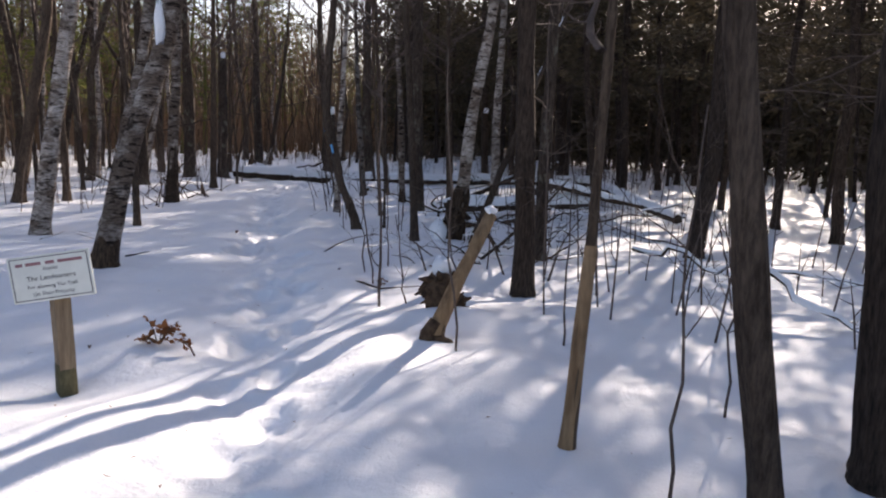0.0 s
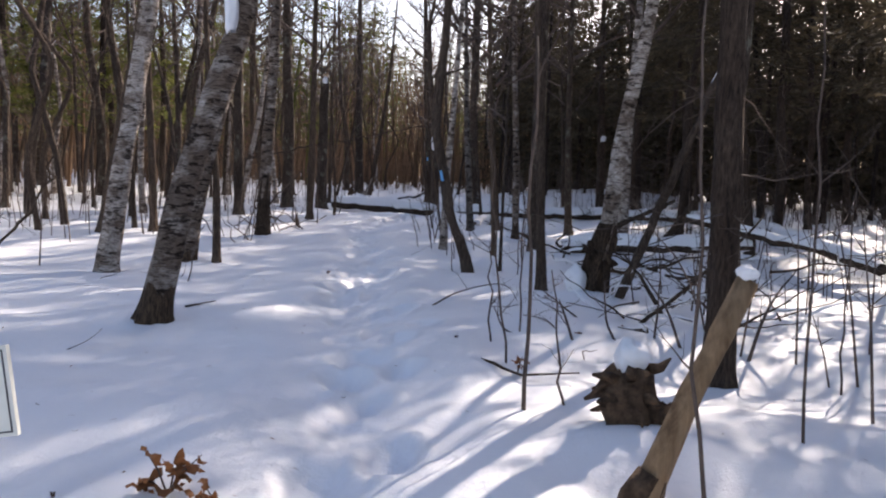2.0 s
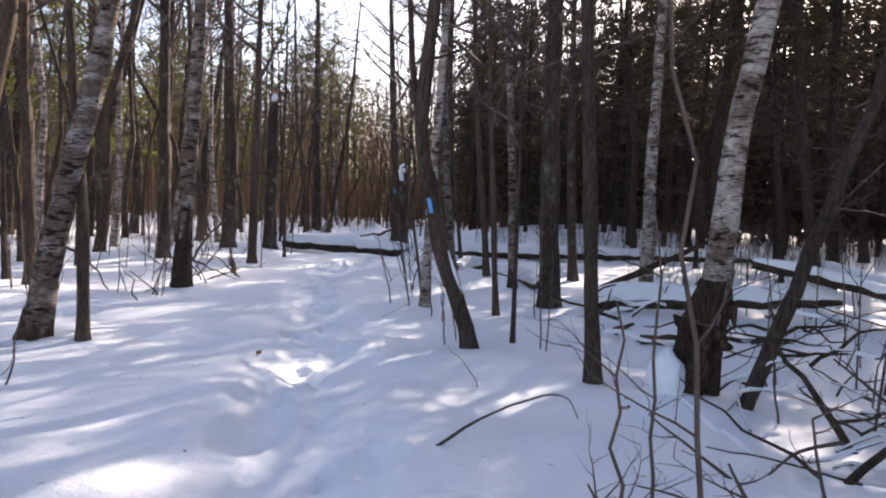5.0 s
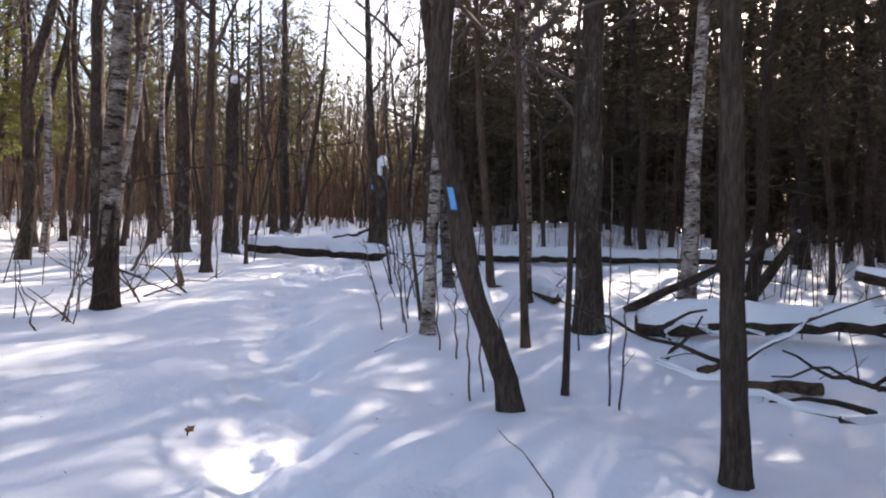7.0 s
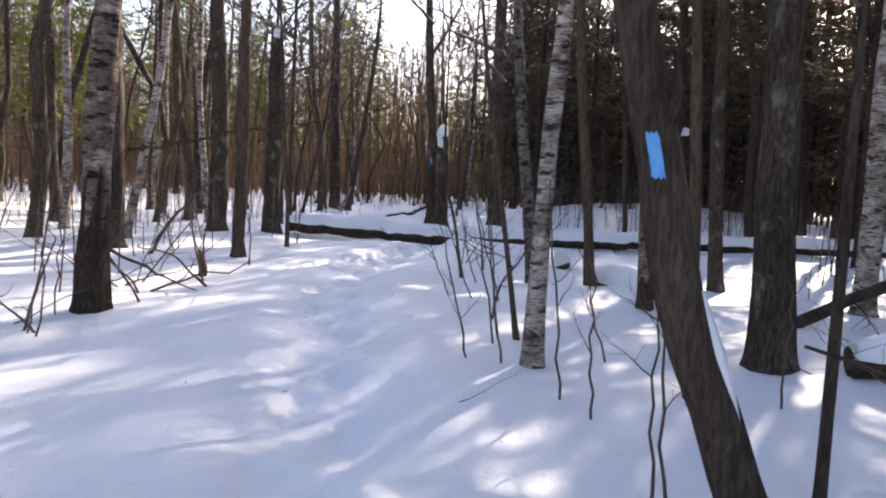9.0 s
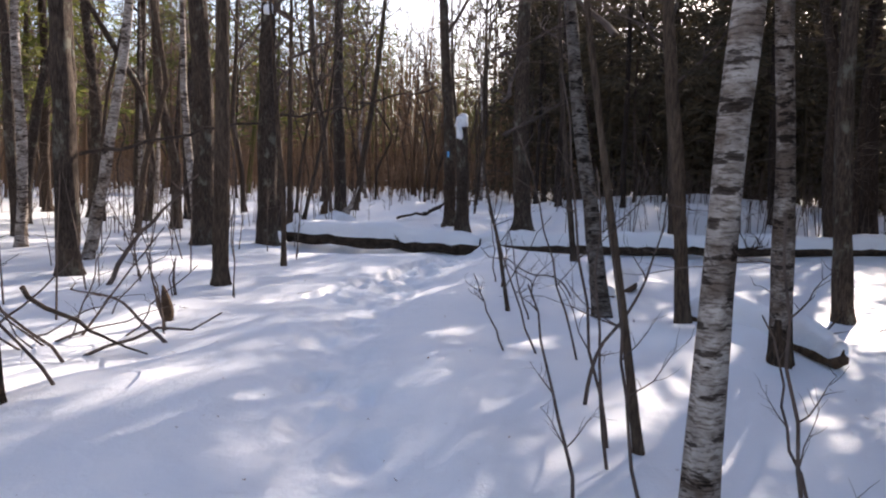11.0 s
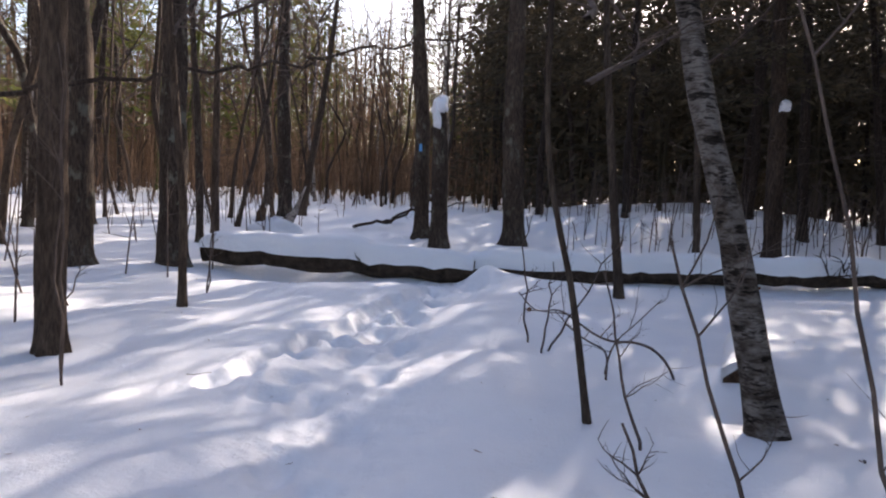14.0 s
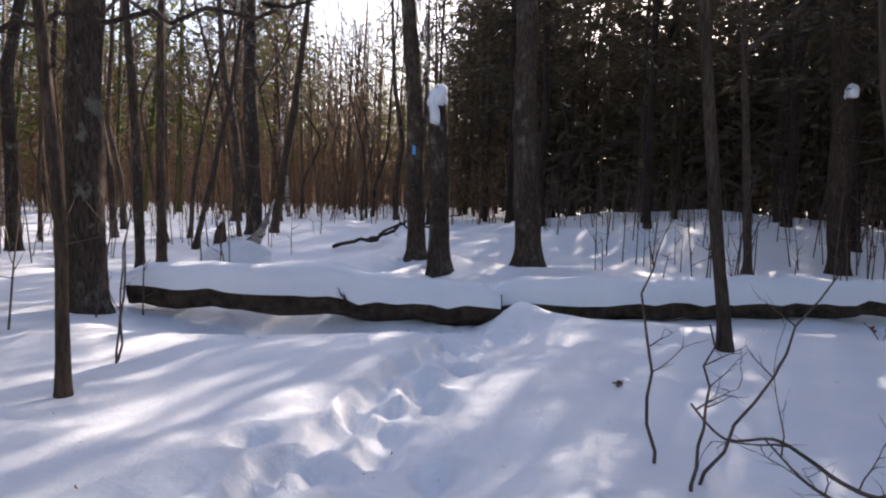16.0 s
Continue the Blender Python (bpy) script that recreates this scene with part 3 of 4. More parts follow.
def log(name, a, c, r, label, mat=LOGBARK, snow=0.0, seed=0, bend=0.0, taper=0.15, span=(0.0, 1.0), cover=1.13):
    """A fallen stem between two points, with snow lying along its top."""
    a, c = Vector(a), Vector(c)
    d = c - a
    side = d.cross(Vector((0, 0, 1))).normalized()
    n = max(6, int(d.length / 0.16))
    taper = max(taper, 0.65) if r < 0.05 else taper
    crook = 0.16 * min(d.length, 2.0) if r < 0.05 else 0.05
    t = thing(name, *a, label, "fallen log" if r > 0.05 else "fallen branch", "fallen wood")
    b = Build()
    pts = [d * (i / n) + side * bend * math.sin(math.pi * i / n) + Vector((0, 0, 0.03 * r / 0.1 * noise.noise(Vector((i * 0.5, seed, 0))))) + crook * math.sin(math.pi * i / n) * Vector((noise.noise(Vector((i * 0.45, seed, 3))), noise.noise(Vector((i * 0.45, seed, 5))), 0.8 * noise.noise(Vector((i * 0.45, seed, 7))))) for i in range(n + 1)]
    b.tube(pts, [r * (1 - taper * i / n) * (1 + 0.10 * noise.noise(Vector((i * 0.6, seed * 3.1, 2)))) for i in range(n + 1)], 14 if r > 0.05 else 8, 0.35, seed)
    part("stem", b.mesh("stem", mat), t)
    q = random.Random(seed)
    b = Build()
    for k in range(int(d.length * 1.2)):
        p = pts[q.randrange(1, n)]
        branch(b, p, (q.gauss(0, 1), q.gauss(0, 1), q.uniform(-0.6, 0.5)), q.uniform(0.15, 0.6) * (1 if r > 0.05 else 0.6), r * 0.16, q.random(), 1, 5)
    if b.v:
        part("broken_limbs", b.mesh("broken_limbs", mat), t, "", "stuff")
    if snow:
        b = Build()
        k = 11
        m0, m1 = int(n * span[0]), int(n * span[1])
        for i in range(m0, m1 + 1):
            end = min(1, (i - m0) / 3 + 0.12, (m1 - i) / 3 + 0.12)
            h = snow * end ** 0.5 * (1 + 0.45 * noise.noise(Vector((i * 0.14, seed * 5.0, 1))))
            rr = r * (1 - taper * i / n)
            for j in range(k):
                u = j / (k - 1) * math.pi
                wob = 1 + 0.13 * noise.noise(Vector((i * 0.55, j * 0.6, seed)))
                b.v.append(pts[i] + side * math.cos(u) * rr * cover * wob + Vector((0, 0, rr * 0.40 - 0.07 * (1 - math.sin(u)) * abs(noise.noise(Vector((i * 0.4, j // 6 * 9, seed)))) + math.sin(u) ** 0.6 * (h + rr * 0.35) * wob)))
        for i in range(m1 - m0):
            for j in range(k - 1):
                o = i * k + j
                b.f.append((o, o + 1, o + k + 1, o + k))
        b.f.append(tuple(range(k)))
        b.f.append(tuple(range((m1 - m0 + 1) * k - 1, (m1 - m0) * k - 1, -1)))
        s = tagged(new("snow_bank", b.mesh("snow_bank", SNOW)), "thick loaf of snow lying along a fallen log", "snow")
        s.matrix_basis = pose(*a)
    return t


log("fallen_log", (-7.35, 25.25, 0.29), (-3.72, 25.05, 0.17), 0.155, "thick dark fallen trunk across the path under snow", snow=0.21, seed=1, taper=0.05)
log("fallen_log", (-3.95, 25.22, 0.17), (6.2, 26.3, 0.26), 0.135, "long dark fallen trunk lying beyond the path under snow", snow=0.20, seed=2, taper=0.25)
log("fallen_log", (-0.02, 15.5, 0.11), (3.3, 15.25, 0.28), 0.105, "mossy brown fallen trunk propped above the snow", snow=0.17, seed=3)
log("fallen_log", (0.32, 17.5, 0.0), (2.4, 17.75, 1.0), 0.062, "dark bare trunk slanting up out of the snow", seed=51, taper=0.4)
log("fallen_log", (2.3, 18.5, -0.05), (3.1, 18.6, 1.1), 0.085, "broken dark trunk leaning in the brush", snow=0.05, seed=52, taper=0.3, span=(0.3, 1.0), cover=0.7)
log("fallen_log", (3.9, 17.6, 0.60), (4.4, 12.9, 0.24), 0.10, "fallen trunk sloping to the ground with snow on top", snow=0.10, seed=4)
log("fallen_log", (-1.25, 19.75, 0.05), (-0.55, 18.1, 0.07), 0.10, "half-buried rotten trunk under a thick snow loaf", ROT, snow=0.22, seed=5)
log("fallen_log", (2.2, 15.4, 0.75), (5.0, 14.2, 0.2), 0.075, "thin fallen trunk leaning in the brush", snow=0.06, seed=6)
log("fallen_log", (0.36, 13.55, -0.06), (0.95, 13.5, -0.04), 0.055, "short broken piece of wood lying in snow", ROT, seed=7)
log("fallen_log", (0.14, 13.95, -0.05), (0.36, 13.9, 0.06), 0.045, "short crooked piece of wood half sunk in snow", ROT, seed=8)
log("leaning_trunk", (0.45, 10.6, -0.1), (2.1, 10.95, 4.3), 0.058, "dead trunk leaning over with snow along it", MAPLE, span=(0.4, 0.95), cover=0.5, snow=0.06, seed=9, taper=0.6)
log("fallen_branch", (3.0, 6.5, 0.42), (3.5, 5.5, 0.02), 0.035, "dark crooked branch fallen into the snow", snow=0.02, seed=10, bend=0.08)
log("fallen_branch", (2.2, 8.0, 0.35), (4.2, 6.6, 0.25), 0.03, "dark crooked branch fallen into the snow", snow=0.02, seed=11, bend=0.1)
log("fallen_branch", (-3.80, 8.44, 0.01), (-3.60, 8.68, 0.04), 0.010, "thin dark stick lying on the snow", seed=12)
log("fallen_branch", (-6.9, 17.6, 0.45), (-5.75, 17.4, 0.02), 0.022, "thin dark bough drooping into the snow", seed=13, bend=0.1)
log("fallen_branch", (-7.7, 15.4, 0.75), (-6.6, 14.9, 0.05), 0.02, "thin dark bough drooping into the snow", seed=14, bend=-0.08)
log("fallen_branch", (-8.6, 11.8, 0.0), (-7.0, 11.0, 1.5), 0.025, "bare bough rising slantwise from the snow", seed=15, bend=-0.15)
log("fallen_branch", (-6.4, 31.5, 0.3), (-3.9, 33.8, 0.9), 0.04, "fallen pole lying on a snowy bank", seed=16)
log("fallen_branch", (-6.0, 32.5, 0.3), (-4.3, 35.0, 1.2), 0.035, "fallen pole lying on a snowy bank", seed=17)
log("fallen_branch", (-0.9, 7.25, 0.02), (-0.2, 7.0, 0.04), 0.014, "bent twig half buried in snow", seed=18, bend=0.2)

log("fallen_log", (-2.05, 20.4, 0.08), (-1.6, 21.5, 0.12), 0.11, "rotten chunk of trunk under a thick snow cap", ROT, snow=0.24, seed=31)

# tangle of dead boughs round the birch
q = random.Random(21)
for k in range(64):
    cx, cy = q.uniform(-0.3, 3.4), q.uniform(11.2, 15.0)
    if k > 30:
        cx, cy = q.uniform(0.15, 2.0), q.uniform(8.6, 11.5)
    a, ln, up = q.uniform(0, 6.28), q.uniform(0.4, 1.7 if k < 31 else 0.9), q.uniform(0.05, 0.75) * (1.0 if k < 31 else 0.7)
    log("dead_bough", (cx, cy, q.uniform(0, 0.3) * (k < 31)), (cx + ln * math.cos(a), cy + ln * math.sin(a) * 0.7, up), q.uniform(0.008, 0.026) * (1.0 if k < 31 else 0.6), "dark dead bough in a snowy tangle of brush", LOGBARK, snow=0.02 if k % 3 == 0 else 0.0, seed=100 + k, bend=q.uniform(-0.2, 0.2))

for k in range(16):
    cx, cy = q.uniform(-7.6, -5.9), q.uniform(14.2, 19.0)
    a, ln = q.uniform(0, 6.28), q.uniform(0.5, 1.3)
    log("dead_bough", (cx, cy, G(cx, cy)), (cx + ln * math.cos(a), cy + ln * math.sin(a) * 0.6, G(cx, cy) + q.uniform(0.25, 0.9)), q.uniform(0.006, 0.014), "thin dark bough leaning out of the snow", TWIG, seed=180 + k, bend=q.uniform(-0.15, 0.15))

# the slanting broken snag
s = thing("broken_snag", -0.05, 5.10, G(-0.05, 5.10) - 0.02, "tan barkless broken snag leaning from a dark foot", "dead tree")
b = Build()
b.tube([(-0.03, 0, -0.12), (-0.01, 0, 0.05), (0.05, 0.04, 0.19), (0.17, 0.12, 0.46), (0.26, 0.17, 0.64), (0.29, 0.2, 0.70), (0.40, 0.27, 0.93)], [0.065, 0.062, 0.055, 0.05, 0.045, 0.05, 0.046], 14, 0.3, 4)
part("stem", b.mesh("stem", DEAD), s)
b = Build()
b.tube([(-0.05, 0, -0.1), (-0.03, 0, 0.06), (0.02, 0.02, 0.15)], [0.09, 0.078, 0.058], 12, 0.7, 6)
b.tube([(0.0, -0.02, 0.02), (0.10, -0.06, 0.0), (0.18, -0.09, -0.06)], [0.05, 0.04, 0.025], 9, 0.6, 8)
part("foot", b.mesh("foot", ROT), s, "dark rotten foot")
snow_lump(0.345, 5.365, G(-0.05, 5.10) + 0.945, 0.045, 0.05, 0.035, "small cap of snow on a broken snag", 9)

# the shaggy stump
s = thing("rotten_stump", 0.02, 6.05, G(0.02, 6.05), "shaggy brown rotten stump jutting from the snow", "stump")
b = Build()
b.tube([(0, 0, -0.1), (0.02, 0, 0.05), (-0.02, 0.02, 0.18), (0.04, 0.02, 0.30)], [0.13, 0.155, 0.13, 0.06], 18, 1.0, 3)
part("core", b.mesh("core", ROT), s)
q = random.Random(8)
for k in range(26):
    a, z = q.uniform(0, 6.28), q.uniform(0.02, 0.3)
    b = Build()
    d = Vector((math.cos(a), math.sin(a), q.uniform(-0.4, 0.7))).normalized()
    o = Vector((0.09 * math.cos(a), 0.09 * math.sin(a), z))
    b.tube([o, o + d * 0.07, o + d * q.uniform(0.11, 0.19) + Vector((0, 0, q.uniform(-0.05, 0.05)))], [0.038, 0.03, 0.008], 6, 0.8, k)
    part("splinter", b.mesh("splinter", ROT), s)
snow_lump(0.0, 6.08, G(0.02, 6.05) + 0.34, 0.09, 0.09, 0.11, "round cap of snow on a rotten stump", 11)

# ---- trail sign ----
s = thing("trail_sign", -2.24, 4.14, 0.0, "white notice board on a squat weathered wooden post", "sign")
b = Build()
b.tube([(-0.02, 0.02, -0.35), (-0.02, 0.02, 0.12), (-0.045, 0.025, 0.62)], [0.066, 0.064, 0.062], 4, 0.12, 2)
me = b.mesh("post", POST, False)
post = part("post", me, s)
b = Build()
b.tube([(-0.02, 0.02, -0.3), (-0.02, 0.02, -0.02), (-0.022, 0.02, 0.08)], [0.068, 0.067, 0.0645], 4, 0.12, 2)
part("mossy_foot", b.mesh("mossy_foot", MOSS), s, "dark damp foot of the post")
b = Build()
b.box((-0.228, -0.009, -0.135), (0.228, 0.009, 0.135))
me = b.mesh("board", BOARD, False)
plate = part("board", me, s)
mod = plate.modifiers.new("edge", "BEVEL")
mod.width, mod.segments = 0.003, 2
plate.matrix_basis = pose(-0.035, -0.055, 0.622, -4, -9, 6)
b = Build()
for lo, hi in (((-0.216, -0.123), (0.216, -0.118)), ((-0.216, 0.118), (0.216, 0.123)), ((-0.216, -0.118), (-0.211, 0.118)), ((0.211, -0.118), (0.216, 0.118))):
    b.box((lo[0], -0.0105, lo[1]), (hi[0], -0.0085, hi[1]))
part("border_line", b.mesh("border_line", INK, False), plate, "thin dark border line")
b = Build()
for x0, x1 in ((-0.185, -0.145), (-0.13, -0.045), (-0.02, 0.03), (0.05, 0.185)):
    b.box((x0, -0.0105, 0.076), (x1, -0.0085, 0.094))
part("faded_heading", b.mesh("faded_heading", RED_INK, False), plate, "faded reddish heading")


def line(text, z, size):
    cu = bpy.data.curves.new("line", "FONT")
    cu.body, cu.size, cu.align_x, cu.extrude = text, size, "CENTER", 0.0006
    tmp = new("line", cu)
    me = bpy.data.meshes.new_from_object(tmp.evaluated_get(bpy.context.evaluated_depsgraph_get()))
    bpy.data.objects.remove(tmp)
    me.materials.clear()
    me.materials.append(INK)
    ob = part("lettering", me, plate, "dark printed words")
    ob.matrix_basis = pose(0, -0.0098, z, 90, 0, 0)


line("Thanks", 0.042, 0.030)
line("The Landowners", -0.012, 0.040)
line("For allowing The Trail", -0.058, 0.031)
line("On Their Property", -0.100, 0.030)

# ---- dry oak seedling by the sign ----


def leafy_sprig(x, y, n, size, label, seed):
    q = random.Random(seed)
    t = thing("dry_seedling", x, y, G(x, y), label, "seedling")
    b = Build()
    tips = []
    for k in range(max(2, n // 4)):
        a = q.uniform(0, 6.28)
        d = Vector((math.cos(a) * 0.8, math.sin(a) * 0.5, q.uniform(0.1, 1.1))) * size * q.uniform(0.5, 1)
        b.tube([(0, 0, -0.03), d * 0.5 + Vector((0, 0, 0.01)), d], [0.005, 0.004, 0.002], 5)
        tips += [d * q.uniform(0.5, 1.0) for _ in range(4)]
    part("stem", b.mesh("stem", TWIG), t)
    for k in range(n):
        b = Build()
        p = Vector(tips[k % len(tips)])
        al = Vector((q.gauss(0, 1), q.gauss(0, 1), q.gauss(0, 0.7))).normalized() * q.uniform(0.05, 0.085)
        ac = al.cross(Vector((q.random(), q.random(), 1))).normalized() * q.uniform(0.018, 0.028)
        up = al.cross(ac).normalized() * 0.012
        b.v += [p, p + al * 0.35 + ac + up, p + al * 0.7 + ac * 0.7 - up, p + al, p + al * 0.7 - ac * 0.75 + up, p + al * 0.3 - ac - up, p + al * 0.5]
        b.f += [(0, 6, 1), (1, 6, 2), (2, 6, 3), (3, 6, 4), (4, 6, 5), (5, 6, 0)]
        part("leaf", b.mesh("leaf", DRY_LEAF), t, "")


leafy_sprig(-1.98, 4.85, 30, 0.22, "dry oak seedling with curled brown leaves in snow", 3)
leafy_sprig(-1.68, 4.75, 8, 0.16, "few dry curled leaves on a sprig in snow", 5)
leafy_sprig(-0.62, 7.1, 6, 0.2, "few dry tan leaves on a twig in snow", 6)
leafy_sprig(-3.55, 12.2, 2, 0.05, "single brown leaf fallen on the snow", 8)
leafy_sprig(-0.35, 24.6, 9, 0.24, "dry brown leaves hanging on a sprig under a log", 12)
leafy_sprig(-3.2, 22.5, 2, 0.05, "single brown leaf fallen on the snow", 9)

# splintered stub of wood, dark stump and pale spike of a torn tree
s = thing("splintered_stub", -6.3, 18.75, G(-6.3, 18.75), "small orange-brown splintered stub poking from snow", "stump")
b = Build()
b.tube([(0, 0, -0.1), (0, 0, 0.1), (-0.02, 0, 0.22), (-0.05, 0, 0.34)], [0.04, 0.045, 0.035, 0.008], 8, 0.7, 3)
part("stem", b.mesh("stem", ROT), s)
s = thing("brown_stump", -7.91, 29.6, G(-7.91, 29.6), "small reddish brown stump beyond the fallen log", "stump")
b = Build()
b.tube([(0, 0, -0.2), (0, 0, 0.2), (0.02, 0, 0.45), (0.05, 0, 0.62)], [0.11, 0.09, 0.08, 0.03], 9, 0.6, 5)
part("stem", b.mesh("stem", ROT), s)
s = thing("torn_root", -7.3, 29.6, G(-7.3, 29.6), "pale splintered spike of a torn trunk in snow", "stump")
b = Build()
b.tube([(-0.4, 0, -0.1), (-0.15, 0, 0.22), (0.06, 0, 0.5), (0.16, 0, 0.75), (0.27, 0, 1.02)], [0.2, 0.13, 0.06, 0.032, 0.010], 9, 0.5, 5)
part("spike", b.mesh("spike", BIRCH), s)
snow_lump(-7.6, 29.5, G(-7.6, 29.5) + 0.05, 0.5, 0.35, 0.3, "rounded heap of snow on torn roots", 15)

# long bare bough reaching across from the left
log("hanging_bough", (-8.6, 20.9, 1.6), (-3.2, 24.2, 3.1), 0.026, "long thin bare bough reaching across between trunks", MAPLE, seed=41, bend=-0.3, taper=0.75)

# boughs and twigs that can be told apart one by one


def bough(points, r, label, mat=TWIG, sides=7, seed=0, twigs=0):
    """One crooked bough through a few points, rounded between them, with short side twigs."""
    pts = [Vector(p) for p in points]
    t = thing("dead_bough", *pts[0], label, "fallen branch", "fallen wood")
    way = []
    for i in range(len(pts) - 1):
        a, c = pts[max(i - 1, 0)], pts[min(i + 2, len(pts) - 1)]
        for k in range(4):
            u = k / 4
            way.append(0.5 * (2 * pts[i] + (pts[i + 1] - a) * u + (2 * a - 5 * pts[i] + 4 * pts[i + 1] - c) * u * u + (3 * pts[i] - a - 3 * pts[i + 1] + c) * u ** 3) - pts[0])
    way.append(pts[-1] - pts[0])
    wob = [p + r * 0.9 * Vector((noise.noise(p * 6 + Vector((seed, 0, 0))), noise.noise(p * 6 + Vector((0, seed, 3))), noise.noise(p * 6 + Vector((5, 0, seed))))) for p in way]
    b = Build()
    b.tube(wob, [r * (1 - 0.72 * i / len(wob)) for i in range(len(wob))], sides, 0.3, seed)
    part("stem", b.mesh("stem", mat), t)
    w = random.Random(seed)
    for k in range(twigs):
        b = Build()
        p = wob[w.randrange(len(wob) // 4, len(wob))]
        branch(b, p, (w.gauss(0, 1), w.gauss(0, 0.6), w.uniform(0.0, 0.9)), w.uniform(0.12, 0.35), r * 0.4, w.random(), 1, 4)
        part("twig", b.mesh("twig", mat), t)
    return t


DARK_BOUGH = "dark crooked dead bough poking out of the snow"
for n, (a, c, r) in enumerate((((0.90, 9.92), (0.45, 10.15, 0.55), 0.030), ((0.50, 9.30), (1.75, 9.70, 1.05), 0.026), ((0.24, 8.56), (0.12, 8.8, 0.42), 0.014),
                               ((-0.15, 8.37), (-0.30, 8.6, 0.27), 0.015), ((-0.27, 8.64), (-0.62, 8.85, 0.06), 0.009), ((-0.60, 8.33), (-0.88, 8.55, 0.17), 0.013),
                               ((0.60, 8.82), (0.64, 8.95, 0.62), 0.012), ((0.82, 8.62), (0.42, 8.8, 0.55), 0.016), ((-0.02, 9.12), (-0.45, 9.35, 0.25), 0.011),
                               ((1.15, 9.2), (1.0, 9.4, 0.7), 0.012), ((1.5, 9.9), (0.9, 10.3, 0.42), 0.018), ((1.3, 8.4), (1.75, 8.7, 0.65), 0.016))):
    g = G(*a) - 0.05
    mid = (a[0] * 0.5 + c[0] * 0.5 + 0.05 * math.sin(n * 2.1), a[1] * 0.5 + c[1] * 0.5, (g + c[2]) * 0.5 + 0.05 * math.cos(n * 1.7))
    bough([(*a, g), mid, c], r, DARK_BOUGH, LOGBARK if r > 0.02 else TWIG, seed=n, twigs=3)
bough([(0.52, 9.34, G(0.52, 9.34) + 0.2), (0.3, 9.3, 0.12), (0.1, 9.25, -0.02)], 0.012, DARK_BOUGH, seed=21)
bough([(-1.62, 9.45, G(-1.62, 9.45) - 0.03), (-1.35, 9.6, 0.10), (-1.0, 9.9, 0.17), (-0.8, 10.1, 0.12), (-0.70, 10.3, -0.08)], 0.009, "thin bent twig arching over the snow", seed=22)
bough([(-2.59, 16.71, G(-2.59, 16.71) - 0.05), (-2.53, 16.71, 0.34), (-2.33, 16.75, 0.64), (-2.2, 16.8, 0.95), (-2.15, 16.8, 1.25)], 0.013, "dark crooked bare shrub stem rising from snow", seed=23, twigs=4)
bough([(-7.75, 20.07, G(-7.75, 20.07) - 0.03), (-7.4, 20.07, 0.6), (-7.05, 20.07, 0.95), (-6.62, 20.07, 1.38)], 0.030, "dark bare bough slanting up out of the snow", seed=24, twigs=5)
bough([(-5.82, 17.86, -0.05), (-6.05, 17.86, 0.16), (-6.28, 17.86, 0.34), (-6.7, 17.9, 0.40)], 0.018, "dark bare bough drooping into the snow", seed=25, twigs=3)
bough([(-6.13, 18.39, -0.06), (-6.22, 18.39, 0.32), (-6.31, 18.39, 0.69)], 0.014, "dark bare stick standing aslant in snow", seed=26)
bough([(-6.79, 19.82, 0.0), (-6.80, 19.82, 0.25), (-6.77, 19.82, 0.46)], 0.020, "short dark stick standing in the snow", seed=27)
bough([(-6.24, 15.42, -0.08), (-6.1, 15.42, 0.35), (-5.95, 15.42, 0.70)], 0.013, "dark bare stick standing aslant in snow", seed=28, twigs=2)
bough([(-6.11, 15.4, -0.08), (-6.28, 15.4, 0.08), (-6.6, 15.4, 0.3)], 0.015, "dark bare bough drooping into the snow", seed=29, twigs=2)
bough([(-6.77, 18.12, -0.06), (-6.4, 18.12, 0.42), (-5.98, 18.12, 0.93)], 0.013, "dark bare stick standing aslant in snow", seed=30, twigs=3)
bough([(-2.34, 20.6, -0.1), (-2.48, 20.6, 0.19), (-2.66, 20.6, 0.29), (-2.83, 20.6, 0.3), (-2.96, 20.6, 0.35), (-3.07, 20.6, 0.43), (-3.19, 20.6, 0.49), (-3.34, 20.6, 0.49), (-3.45, 20.6, 0.6)], 0.011, "thin bare reddish twig arching above the snow", seed=40, twigs=4)
bough([(-2.85, 20.6, 0.02), (-2.86, 20.6, 0.22), (-2.98, 20.6, 0.29), (-3.09, 20.6, 0.37), (-3.21, 20.6, 0.49)], 0.008, "thin bare reddish twig arching above the snow", seed=41, twigs=4)
bough([(-2.86, 20.6, 0.08), (-2.81, 20.6, 0.28), (-2.68, 20.6, 0.42), (-2.52, 20.6, 0.59)], 0.008, "thin bare reddish twig arching above the snow", seed=42, twigs=4)
